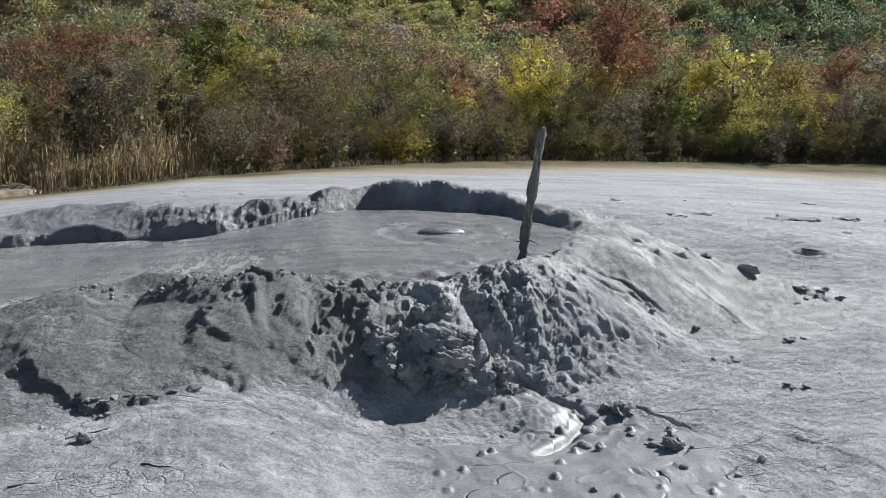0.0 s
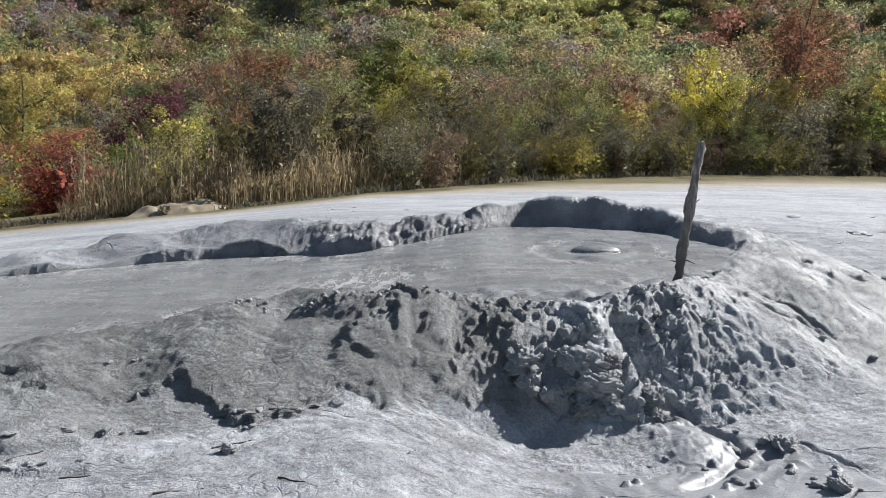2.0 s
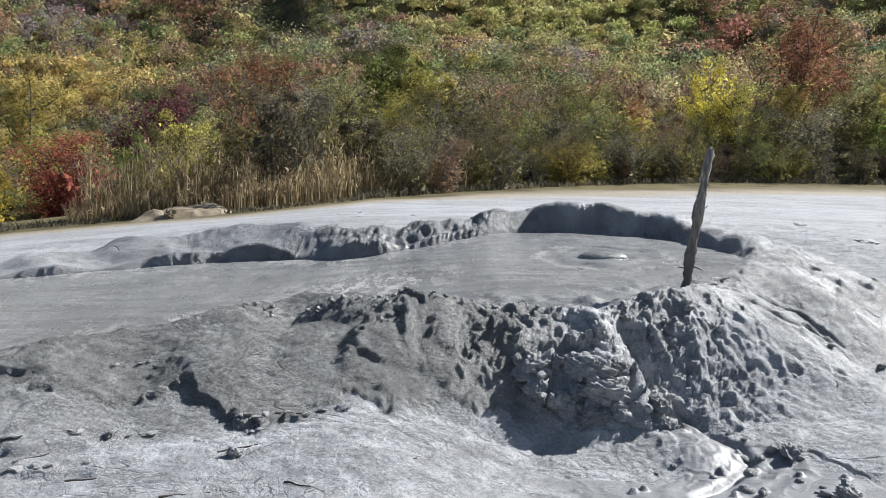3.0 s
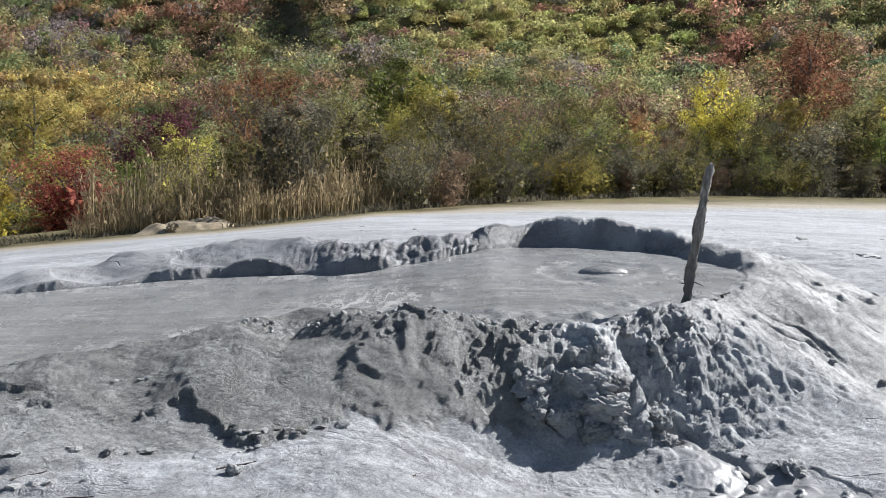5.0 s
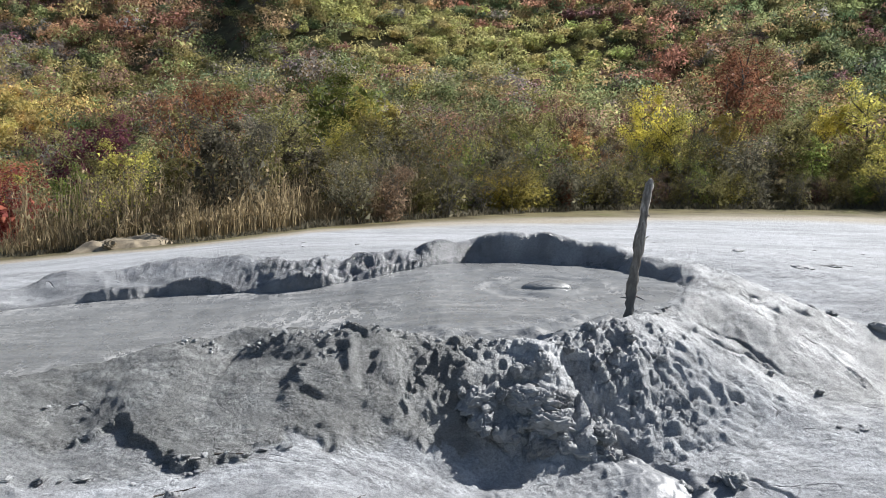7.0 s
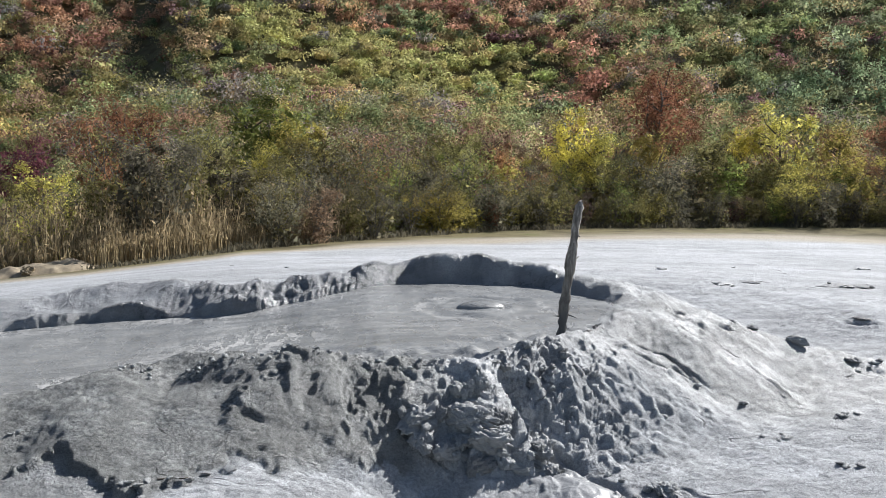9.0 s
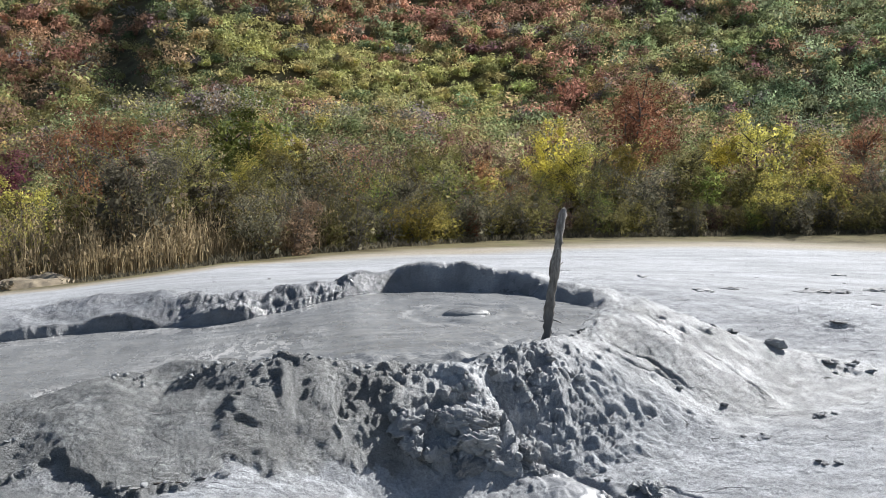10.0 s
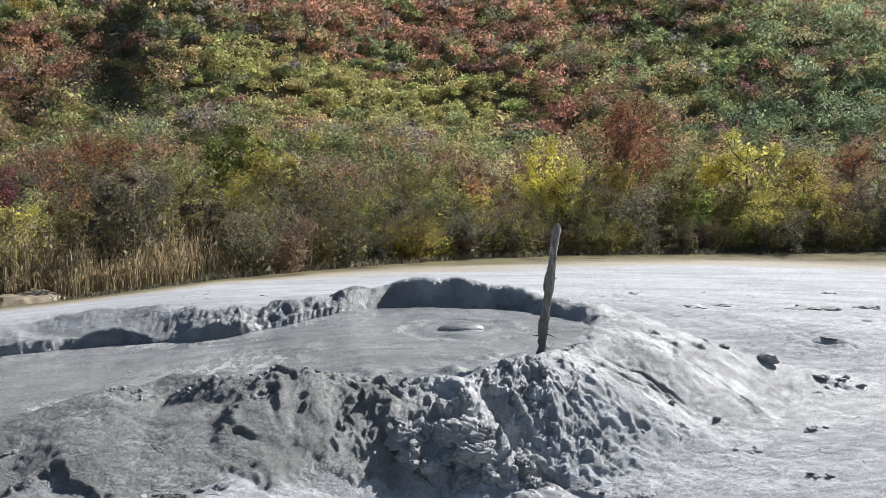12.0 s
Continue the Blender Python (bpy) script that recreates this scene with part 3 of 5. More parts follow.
def near_relief(x, y, e):
    inside = (x > -7) & (x < 12) & (y > 0) & (y < 14)
    z = np.zeros(np.shape(x))
    if not inside.any():
        return z
    shape = np.shape(x)
    x, y, e = x[inside], y[inside], e[inside]
    near = step(7.5, 4.5, np.hypot(x - 1, y - 5))
    dry = step(-0.02, 0.08, e)
    wet = slick(x, y)
    calm = 1 - 0.85 * wet
    front = step(1.1, 0.35, e) * step(5.6, 4.9, y) * dry
    # broad mounds on the front and the flank
    out = 0.10 * mound(x, y, -0.85, 3.98, 0.36, 0.27) + 0.06 * mound(x, y, -1.72, 3.82, 0.36, 0.24, 20) - 0.05 * mound(x, y, -1.3, 3.75, 0.16, 0.25)
    out = out + 0.06 * mound(x, y, 2.9, 5.75, 0.5, 0.3) + 0.12 * mound(x, y, 3.35, 5.72, 0.4, 0.26) - 0.06 * mound(x, y, 0.95, 3.6, 0.6, 0.25)
    heap = step(0.0, 0.22, mass(x, y))
    # torn mud round the post and in the shade beside the heap
    post = np.minimum(1, 1.5 * mound(x, y, 1.25, 4.48, 0.42, 0.34)) * dry
    shade = dry * step(-0.1, 0.08, x) * step(0.9, 0.75, x) * step(3.86, 3.98, y) * step(4.56, 4.46, y) * (1 - 0.6 * heap)
    out = out + post * calm * (0.75 * torn(x, y, 0.17, 160) + 0.2 * torn(x, y, 0.06, 170)) + shade * 0.45 * torn(x, y, 0.11, 180)
    # uneven flank
    flows = step(1.5, 0.5, e) * step(1.25, 1.7, x) * dry
    out = out + flows * calm * (0.014 * rough(x, y, 0.3, 5, 78, 0.62) + 0.12 * torn(x, y, 0.14, 190))
    band = dry * np.minimum(1, 1.3 * mound(x, y, 2.45, 5.35, 0.85, 0.42, 12))
    lie = 0.8 * (y - 5.3) + 0.5 * (x - 2.4)
    out = out + band * calm * (0.16 * torn(x * 0.7, y, 0.12, 220) + 0.014 * step(-0.05, 0.25, swell(0.5 * x, y, 0.22, 224)) * lumps(0.35 * x, lie, 0.1, 3, 226, 0.6))
    # crumbs along the crest
    crest, _ = to_line(x, y, CREST_LINE)
    out = out + np.exp(-(crest / 0.09) ** 2) * dry * 0.4 * torn(x, y, 0.085, 79)
    # the face under the crest: a pocked block, a fluted column and a hollow under the toe
    face = front * step(-1.0, -0.5, x) * (1 - heap)
    out = out + face * (0.02 * rough(x, y, 0.2, 4, 81, 0.55) + 0.08 * torn(x, y, 0.1, 85))
    block, deep = slab(x, y, -0.29, 4.1, 0.15, 0.14, -15, 0.25)
    out = out + dry * block * (0.008 + 0.022 * deep)
    column, deep = slab(x, y, -0.165, 4.19, 0.042, 0.13, 4, 0.6, 0.25)
    out = out + dry * column * 0.03 * np.sqrt(deep)
    groove, _ = to_line(x + 0.02 * swell(x, y, 0.07, 133), y, [(-0.235, 4.3), (-0.22, 4.16), (-0.2, 4.06)])
    out = out - dry * 0.014 * np.exp(-(groove / 0.024) ** 2)
    niche, _ = to_line(x + 0.02 * swell(x, y, 0.07, 134), y, [(-0.1, 4.3), (-0.06, 4.2)])
    out = out - dry * 0.014 * np.exp(-(niche / 0.04) ** 2)
    hollow, deep = slab(x, y, -0.335, 3.77, 0.135, 0.1, 10, 0.2)
    out = out - hollow * (0.01 + 0.008 * deep - 0.14 * torn(x, y, 0.09, 200))
    pocket, _ = slab(x, y, -1.63, 3.55, 0.07, 0.035, 5, 0.3, 0.3)
    out = out - 0.025 * pocket
    out = out + front * step(-0.5, -0.9, x) * (0.045 * rough(x, y, 0.42, 4, 82, 0.5) + 0.008 * lumps(x, y, 0.16, 4, 117, 0.55))
    # banks behind the pool and the outflow
    back = step(5.6, 6.4, y) * step(0.9, 0.4, e) * dry
    out = out + back * (0.035 * lumps(x, y, 0.3, 5, 83, 0.5) * step(0.3, -0.2, x) * step(-1.3, -0.7, x) + 0.03 * rough(x * 0.5, y, 0.4, 4, 83, 0.5) * step(-0.7, -1.3, x) + 0.03 * rough(x, y, 0.45, 4, 127, 0.5) * step(-0.2, 0.3, x) + 0.03 * swell(x, y, 0.5, 96) + (0.04 + 0.08 * step(-1.2, -0.6, x)) * torn(x, y, 0.14, 203))
    shiny = step(6.1, 6.3, y) * step(0.6, 0.3, e) * dry * step(-1.1, -0.6, x) * step(0.35, 0.2, x)
    out = out + shiny * 0.35 * torn(x, y, 0.18, 128)
    # flats: low crust plates, ripples and creases
    flat = step(0.5, 1.1, e)
    out = out + near * calm * flat * (0.02 * rough(x, y, 0.5, 3, 84) + 0.004 * lumps(x * 0.7, y * 1.2, 0.14, 4, 85, 0.6))
    out = out + (1 - near) * 0.09 * rough(x * 0.6, y, 1.6, 3, 86, 0.6)
    out = out + near * dry * calm * (0.006 * rough(x, y, 0.08, 3, 118, 0.7) + 0.004 * lumps(x, y, 0.05, 2, 126))
    for width, depth, line in CRACKS + FLOW_LINES:
        d, _ = to_line(x + 0.04 * swell(x, y, 0.12, 87), y + 0.07 * swell(x, y, 0.3, 88) + 0.04 * swell(x, y, 0.1, 89), line)
        depth = depth * (0.1 + step(-0.15, 0.2, swell(x, y, 0.35, 120)))
        out = out - 0.6 * depth * np.exp(-(d / width) ** 2) + 0.2 * depth * np.exp(-((d - 2.4 * width) / (1.3 * width)) ** 2)
    for height, line in LEDGES:
        wx, wy = x + 0.05 * swell(x, y, 0.1, 89), y + 0.05 * swell(x, y, 0.1, 90)
        d, u = to_line(wx, wy, line)
        (ax, ay), (bx, by) = line[0], line[-1]
        side = np.sign((bx - ax) * (wy - np.interp(wx, *zip(*line))))
        ends = step(0.0, 0.12, u) * step(1.0, 0.88, u)
        out = out + ends * 0.75 * height * np.where(side > 0, np.exp(-d / 0.16) * step(-0.002, 0.02, d), -0.3 * np.exp(-(d / 0.05) ** 2))
    s = toe_side(x, y)
    drop = np.interp(x, [-1.8, -1.4, -1.1, -0.8, -0.5, -0.4, -0.15, 0.15, 0.25], [0, 0.02, 0.04, 0.045, 0.022, 0.016, 0.016, 0.02, 0])
    behind = step(-0.008, 0.014, s)
    out = out + drop * (0.6 * behind * np.exp(-np.maximum(s, 0) / 0.25) - 0.2 * (1 - behind) * np.exp(-np.abs(s) / 0.13))
    for cx, cy, r, depth in PITS:
        d = np.hypot(x - cx, (y - cy) * 1.15) / r + 0.5 * rough(x, y, 0.1, 3, 91, 0.6)
        out = out - 0.75 * depth * step(1.0, 0.5, d) + 0.35 * depth * np.exp(-((d - 1.35) / 0.3) ** 2)
    # the run of fresh mud
    run, _ = to_line(x, y, [(1.12, 4.12), (1.22, 3.98), (1.31, 3.84), (1.31, 3.72), (1.2, 3.58), (1.0, 3.4)])
    out = out + 0.05 * mound(x, y, 1.09, 3.8, 0.14, 0.15, 22) - 0.035 * np.exp(-(run / 0.032) ** 2) + wet * (0.006 * np.sin(60 * run + 2 * swell(x, y, 0.2, 92)) * np.exp(-run / 0.2) + 0.008 * swell(x, y, 0.12, 93))
    bubbles, _, size = cells(x, y, 0.11, 94)
    out = out + wet * step(0.5, 1.0, size) * 0.02 * step(0.22, 0.1, bubbles)
    z[inside] = out
    return z.reshape(shape)


def axis(runs, grow, end_lo, end_hi):
    """Places along one axis: runs of (from, to, gap), and ever wider gaps out to both ends."""
    mid = np.concatenate([np.arange(a, b - gap / 2, gap) for a, b, gap in runs])

    def tail(gap, length):
        out, s = [], 0.0
        while s < length:
            gap *= grow
            s += gap
            out.append(s)
        return np.array(out)

    return np.concatenate([mid[0] - tail(runs[0][2], mid[0] - end_lo)[::-1], mid, mid[-1] + tail(runs[-1][2], end_hi - mid[-1])])


def sheet(name, xs, ys, heights, keep=None):
    """A mesh over a grid of places."""
    gx, gy = np.meshgrid(xs, ys)
    nx, ny = len(xs), len(ys)
    co = np.stack([gx, gy, heights], -1).reshape(-1, 3)
    idx = np.arange(nx * ny).reshape(ny, nx)
    faces = np.stack([idx[:-1, :-1], idx[:-1, 1:], idx[1:, 1:], idx[1:, :-1]], -1).reshape(-1, 4)
    if keep is not None:
        faces = faces[keep.reshape(-1)[faces].all(1)]
        used = np.unique(faces)
        back = np.full(len(co), -1)
        back[used] = np.arange(len(used))
        co, faces = co[used], back[faces]
    return solid(name, co, faces)


def solid(name, co, faces, smooth=True):
    co, faces = np.asarray(co, np.float32), np.asarray(faces, np.int32)
    me = bpy.data.meshes.new(name)
    me.vertices.add(len(co))
    me.vertices.foreach_set("co", co.ravel())
    n, k = faces.shape
    me.loops.add(n * k)
    me.loops.foreach_set("vertex_index", faces.ravel())
    me.polygons.add(n)
    me.polygons.foreach_set("loop_start", np.arange(n, dtype=np.int32) * k)
    me.polygons.foreach_set("use_smooth", np.full(n, smooth))
    me.update()
    return me


xs = axis([(-3.2, -2.0, 0.024), (-2.0, 0.0, 0.0098), (0.0, 1.5, 0.0076), (1.5, 2.4, 0.0105), (2.4, 4.6, 0.022)], 1.09, -700, 700)
ys = axis([(2.6, 3.4, 0.016), (3.4, 4.7, 0.0086), (4.7, 5.1, 0.0105), (5.1, 7.4, 0.021)], 1.085, -500, 700)
gx, gy = np.meshgrid(xs, ys)
gz = ground_height(gx, gy)
me = sheet("ground", xs, ys, gz)
e = shore(gx, gy)
heap = step(-0.1, 0.2, mass(gx, gy)) * (np.hypot(gx, gy - 5) < 8)
run = slick(gx, gy) * (np.hypot(gx, gy - 5) < 8)
wet = np.maximum(step(0.75, 0.1, e + 0.4 * swell(gx, gy, 0.5, 41)) * (0.75 + 0.5 * swell(gx, gy, 0.6, 44)), heap)
wet = np.maximum(wet * (1 - run), run * 0.95)
TREELINE = [(-60, 28), (-24, 30), (-13, 30.5), (-6.5, 29.5), (-3, 33), (1, 39), (5, 44), (10, 48), (17, 52), (26, 53.5), (40, 53.5), (75, 45)]
edge_y = np.interp(gx, *zip(*TREELINE))
soil = step(-5.5 - 9 * step(-2, 8, gx), -1.0, gy - edge_y + 3.0 * swell(gx * 0.3, gy, 3, 42))
pale = step(0.5, 1.3, e + 0.9 * swell(gx, gy, 0.8, 43)) * (0.75 + 0.7 * swell(gx, gy, 0.5, 45)) * (1 - run)
behind = step(-0.06, 0.03, toe_side(gx, gy))
olive = (0.2 + 0.5 * step(-0.3, -1.2, gx + 0.6 * swell(gx, gy, 0.4, 122)) * (1 - behind) + 0.8 * behind) * step(0.8, 0.2, gx + 0.3 * swell(gx, gy, 0.5, 47)) * step(5.5, 4.6, gy) * step(1.6, 1.0, e + 0.5 * swell(gx, gy, 0.5, 46))
wet = np.maximum(wet, 0.85 * olive)
shoulder = np.minimum(1, 1.5 * mound(gx, gy, 2.7, 5.4, 1.3, 0.8, 10))
pale = pale * (1 - 0.9 * shoulder)
wet, olive = np.maximum(wet, 0.85 * shoulder), np.maximum(olive, (0.5 + 0.5 * swell(gx, gy, 0.3, 136)) * shoulder)
pale = np.maximum(pale, 0.95 * mound(gx, gy, 0.05, 3.5, 0.62, 0.33)) * (1 - 0.8 * olive)
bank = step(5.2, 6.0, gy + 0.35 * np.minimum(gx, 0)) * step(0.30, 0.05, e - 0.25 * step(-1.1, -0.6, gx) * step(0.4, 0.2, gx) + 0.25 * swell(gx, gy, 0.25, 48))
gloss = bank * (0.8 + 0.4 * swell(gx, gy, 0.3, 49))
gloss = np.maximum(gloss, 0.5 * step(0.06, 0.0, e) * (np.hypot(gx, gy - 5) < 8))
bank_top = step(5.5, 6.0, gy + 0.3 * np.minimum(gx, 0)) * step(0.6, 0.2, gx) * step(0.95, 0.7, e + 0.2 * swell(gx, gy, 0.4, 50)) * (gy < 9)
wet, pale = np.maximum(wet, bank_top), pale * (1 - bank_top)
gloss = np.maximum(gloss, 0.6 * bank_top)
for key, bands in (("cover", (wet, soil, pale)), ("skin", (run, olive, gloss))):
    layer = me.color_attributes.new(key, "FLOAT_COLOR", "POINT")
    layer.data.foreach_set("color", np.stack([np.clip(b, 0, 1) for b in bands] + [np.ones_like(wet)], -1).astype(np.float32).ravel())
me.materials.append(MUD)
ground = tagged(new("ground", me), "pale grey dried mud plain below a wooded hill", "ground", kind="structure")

# liquid mud in the crater and its outflow
px, py = np.arange(-6.4, 2.3, 0.025), np.arange(2.0, 7.3, 0.025)
qx, qy = np.meshgrid(px, py)
boil = np.hypot(qx - 1.03, (qy - 5.85))
pz = mud_level(qx, qy) + 0.005 * swell(qx * 0.6, qy, 0.2, 51) + 0.008 * swell(qx * 0.6, qy, 0.09, 53) * step(-0.6, 0.2, qx) + 0.03 * step(-0.4, -0.05, shore(qx, qy)) * step(5.4, 5.0, qy) * step(-1.2, -0.7, qx) * lumps(qx * 0.8, qy, 0.12, 2, 55) + 0.009 * np.sin(boil * 32 + 6 * swell(qx, qy, 0.3, 52)) * (0.3 + step(-0.2, 0.2, swell(qx, qy, 0.25, 57))) * np.exp(-((boil - 0.3) / 0.17) ** 2) + 0.012 * np.exp(-(boil / 0.09) ** 2)
me = sheet("mud_pool", px, py, pz, (shore(qx, qy) < 0.14) | ((shore(qx, qy) < 0.3) & (ground_height(qx, qy) > pz)))
qe = shore(qx, qy)
scum = np.maximum(step(-0.4, -0.02, qe) * step(0.5, -0.2, qx) * (0.45 + 0.55 * step(5.9, 5.2, qy + 0.2 * qx)) * (0.5 + step(-0.2, 0.3, swell(qx, qy, 0.5, 54))), mound(qx, qy, -0.45, 5.35, 0.45, 0.35)) + 0.5 * np.exp(-((boil - 0.42) / 0.05) ** 2)
layer = me.attributes.new("scum", "FLOAT", "POINT")
kept = np.stack([np.searchsorted(px, [v.co.x + 1e-4 for v in me.vertices]) - 1, np.searchsorted(py, [v.co.y + 1e-4 for v in me.vertices]) - 1])
layer.data.foreach_set("value", np.clip(scum, 0, 1)[kept[1], kept[0]].astype(np.float32))
me.materials.append(LIQUID)
tagged(new("water_mud_pool", me), "bubbling grey liquid mud filling the crater", "mud pool", kind="structure")


# ---- things ----
def part(name, me, mat, parent=None, label=""):
    me.materials.append(mat)
    ob = new(name, me)
    ob.parent = parent
    return tagged(ob, label)


class Shape:
    """Collects vertices and four-cornered faces."""

    def __init__(self):
        self.co, self.faces, self.count = [], [], 0

    def add(self, co, faces):
        self.co.append(np.asarray(co, float))
        self.faces.append(np.asarray(faces, int) + self.count)
        self.count += len(co)

    def tube(self, line, radii, sides=5):
        line = np.asarray(line, float)
        ahead = np.gradient(line, axis=0)
        ahead /= np.linalg.norm(ahead, axis=1, keepdims=True) + 1e-9
        ref = np.where(np.abs(ahead[:, 2:3]) > 0.9, [[1.0, 0, 0]], [[0, 0, 1.0]])
        a = np.cross(ahead, ref)
        a /= np.linalg.norm(a, axis=1, keepdims=True) + 1e-9
        b = np.cross(ahead, a)
        turn = np.arange(sides) * 2 * np.pi / sides
        ring = line[:, None] + np.asarray(radii)[:, None, None] * (np.cos(turn)[None, :, None] * a[:, None] + np.sin(turn)[None, :, None] * b[:, None])
        n = len(line)
        i, j = np.meshgrid(np.arange(n - 1), np.arange(sides), indexing="ij")
        k = (j + 1) % sides
        self.add(ring.reshape(-1, 3), np.stack([i * sides + j, i * sides + k, (i + 1) * sides + k, (i + 1) * sides + j], -1).reshape(-1, 4))

    def leaves(self, places, size, rng, face=None, corners=4):
        """Small leaves of four or three corners; face gives the way that each one mostly looks."""
        n = len(places)
        out = rng.normal(size=(n, 3)) if face is None else face + 0.45 * rng.normal(size=(n, 3))
        a = np.cross(out, rng.normal(size=(n, 3)))
        a /= np.linalg.norm(a, axis=1, keepdims=True)
        b = np.cross(a, out)
        b /= np.linalg.norm(b, axis=1, keepdims=True)
        s = size * rng.uniform(0.55, 1.3, (n, 1))
        co = np.stack([places - a * s * 0.6, places + b * s * 0.36, places + a * s * 0.6, places - b * s * 0.36], 1)
        if corners == 3:
            co = np.stack([places - a * s * 0.6, places + b * s * 0.42, places + a * s * 0.5 - b * s * 0.36], 1)
        self.add(co.reshape(-1, 3), np.arange(corners * n).reshape(-1, corners))

    def mesh(self, name, smooth=True):
        return solid(name, np.concatenate(self.co), np.concatenate(self.faces), smooth)


def z_at(x, y):
    return float(ground_height(np.array([x]), np.array([y]))[0])


def make_post():
    """The leaning broken post that stands on the rim."""
    foot, top = Vector((1.3, 4.89, -0.14)), Vector((1.45, 5.02, 0.75))
    s = Shape()
    n, sides = 34, 12
    rng = np.random.RandomState(3)
    line, rad = [], []
    for k in range(n):
        u = k / (n - 1)
        p = foot.lerp(top, u) + Vector((-0.009 * math.sin(u * 3.1) + 0.003 * math.sin(u * 13), 0, 0))
        line.append(p)
        rad.append(0.0265 + 0.012 * math.exp(-((u - 0.1) / 0.06) ** 2) - 0.004 * (u > 0.75) + 0.004 * math.sin(u * 23) * (u < 0.8))
    rad[-1] *= 0.55
    s.tube(line, rad, sides)
    co = s.co[0]
    co += 0.0035 * rng.normal(size=co.shape)
    cap = np.arange(sides)[None] + (n - 1) * sides
    s.add(np.concatenate([co[-sides:], [np.mean(co[-sides:], 0) + [0.004, 0, 0.012]]]), [[k, (k + 1) % sides, sides, sides] for k in range(sides)])
    thing = tagged(new("wooden_post"), "weathered leaning wooden post stuck in the mud rim", "post")
    part("trunk", s.mesh("trunk"), POST, thing)
    for u, dx, dy, dz, r in ((0.62, 0.05, 0.0, 0.035, 0.006), (0.30, 0.07, -0.03, -0.025, 0.005), (0.28, -0.05, 0.03, 0.0, 0.005), (0.80, 0.03, -0.01, -0.02, 0.007), (0.7, -0.03, 0, 0.02, 0.005)):
        at = foot.lerp(top, u) + Vector((-0.009 * math.sin(u * 3.1), 0, 0))
        b = Shape()
        b.tube([at, at + Vector((dx * 0.5, dy * 0.5, dz * 0.4)), at + Vector((dx, dy, dz))], [r, r * 0.8, r * 0.3], 6)
        part("branch_stub", b.mesh("branch_stub"), POST, thing)
    return thing


make_post()


def make_tree(seed, height, spread, stems, leaves, leaf, low=0.25, droop=0.0):
    """Meshes of the wood and the crown of a tree or shrub, its foot at the origin."""
    rng = np.random.RandomState(seed)
    wood, tips = Shape(), []
    for _ in range(stems):
        lean = rng.normal(size=2) * spread * (0.10 if stems == 1 else 0.28)
        top = height * rng.uniform(0.72, 0.98)
        n = 7
        u = np.linspace(0, 1, n)
        wob = np.cumsum(rng.normal(size=(n, 2)) * height * 0.014, 0)
        line = np.c_[lean[0] * u ** 1.2 + wob[:, 0], lean[1] * u ** 1.2 + wob[:, 1], top * u - 0.15 * (u == 0)]
        thick = height * (0.017 if stems == 1 else 0.009)
        wood.tube(line, thick * (1 - 0.85 * u), 5)
        for _ in range(int(rng.randint(9, 13) if stems == 1 else rng.randint(5, 8))):
            s = rng.uniform(low, 0.97)
            at = np.array([np.interp(s, u, line[:, k]) for k in range(3)])
            ang = rng.uniform(0, 2 * np.pi)
            reach = spread * 0.5 * rng.uniform(0.5, 1.05) * (1.15 - 0.75 * abs(s - 0.5) * 1.2) * (1.0 if stems == 1 else 0.75)
            rise = reach * rng.uniform(0.2, 1.0) * (0.6 + s) * (1 - droop)
            end = at + [math.cos(ang) * reach, math.sin(ang) * reach, rise]
            end[2] = min(end[2], height * rng.uniform(0.9, 1.02))
            mid = (at + end) / 2 + rng.normal(size=3) * reach * 0.08 - [0, 0, reach * 0.08]
            wood.tube([at, mid, end], thick * np.array([0.45, 0.3, 0.08]), 4)
            tips += [mid, end, (mid + end) / 2]
            for _ in range(4):
                f = rng.uniform(0.3, 1)
                a = at * (1 - f) + end * f
                b = a + rng.normal(size=3) * reach * 0.28 + [0, 0, reach * 0.12]
                wood.tube([a, b], thick * np.array([0.16, 0.05]), 3)
                tips += [b, (a + b) / 2]
    tips = np.array(tips)
    crown = Shape()
    per = rng.gamma(0.55, 1.0, len(tips))
    pick = rng.choice(len(tips), leaves, p=per / per.sum())
    off = rng.normal(size=(leaves, 3))
    places = tips[pick] + off * spread * np.array([0.048, 0.048, 0.04])
    places[:, 2] = np.maximum(places[:, 2], 0.1)
    middle = np.array([0, 0, height * 0.5])
    crown.leaves(places, leaf, rng, 0.6 * off + (places - middle) / (0.4 * spread) + [0, 0, 0.2], 3)
    inner = leaves // 14
    turn, r = rng.uniform(0, 2 * np.pi, inner), spread * 0.36 * np.sqrt(rng.rand(inner))
    places = np.c_[r * np.cos(turn), r * np.sin(turn), height * (rng.uniform(0.03, 0.62, inner) if stems > 2 else rng.uniform(0.3, 0.8, inner))]
    crown.leaves(places, leaf * (3.2 if stems > 2 else 2.4), rng, None, 3)
    return wood.mesh("trunk"), crown.mesh("crown", False)


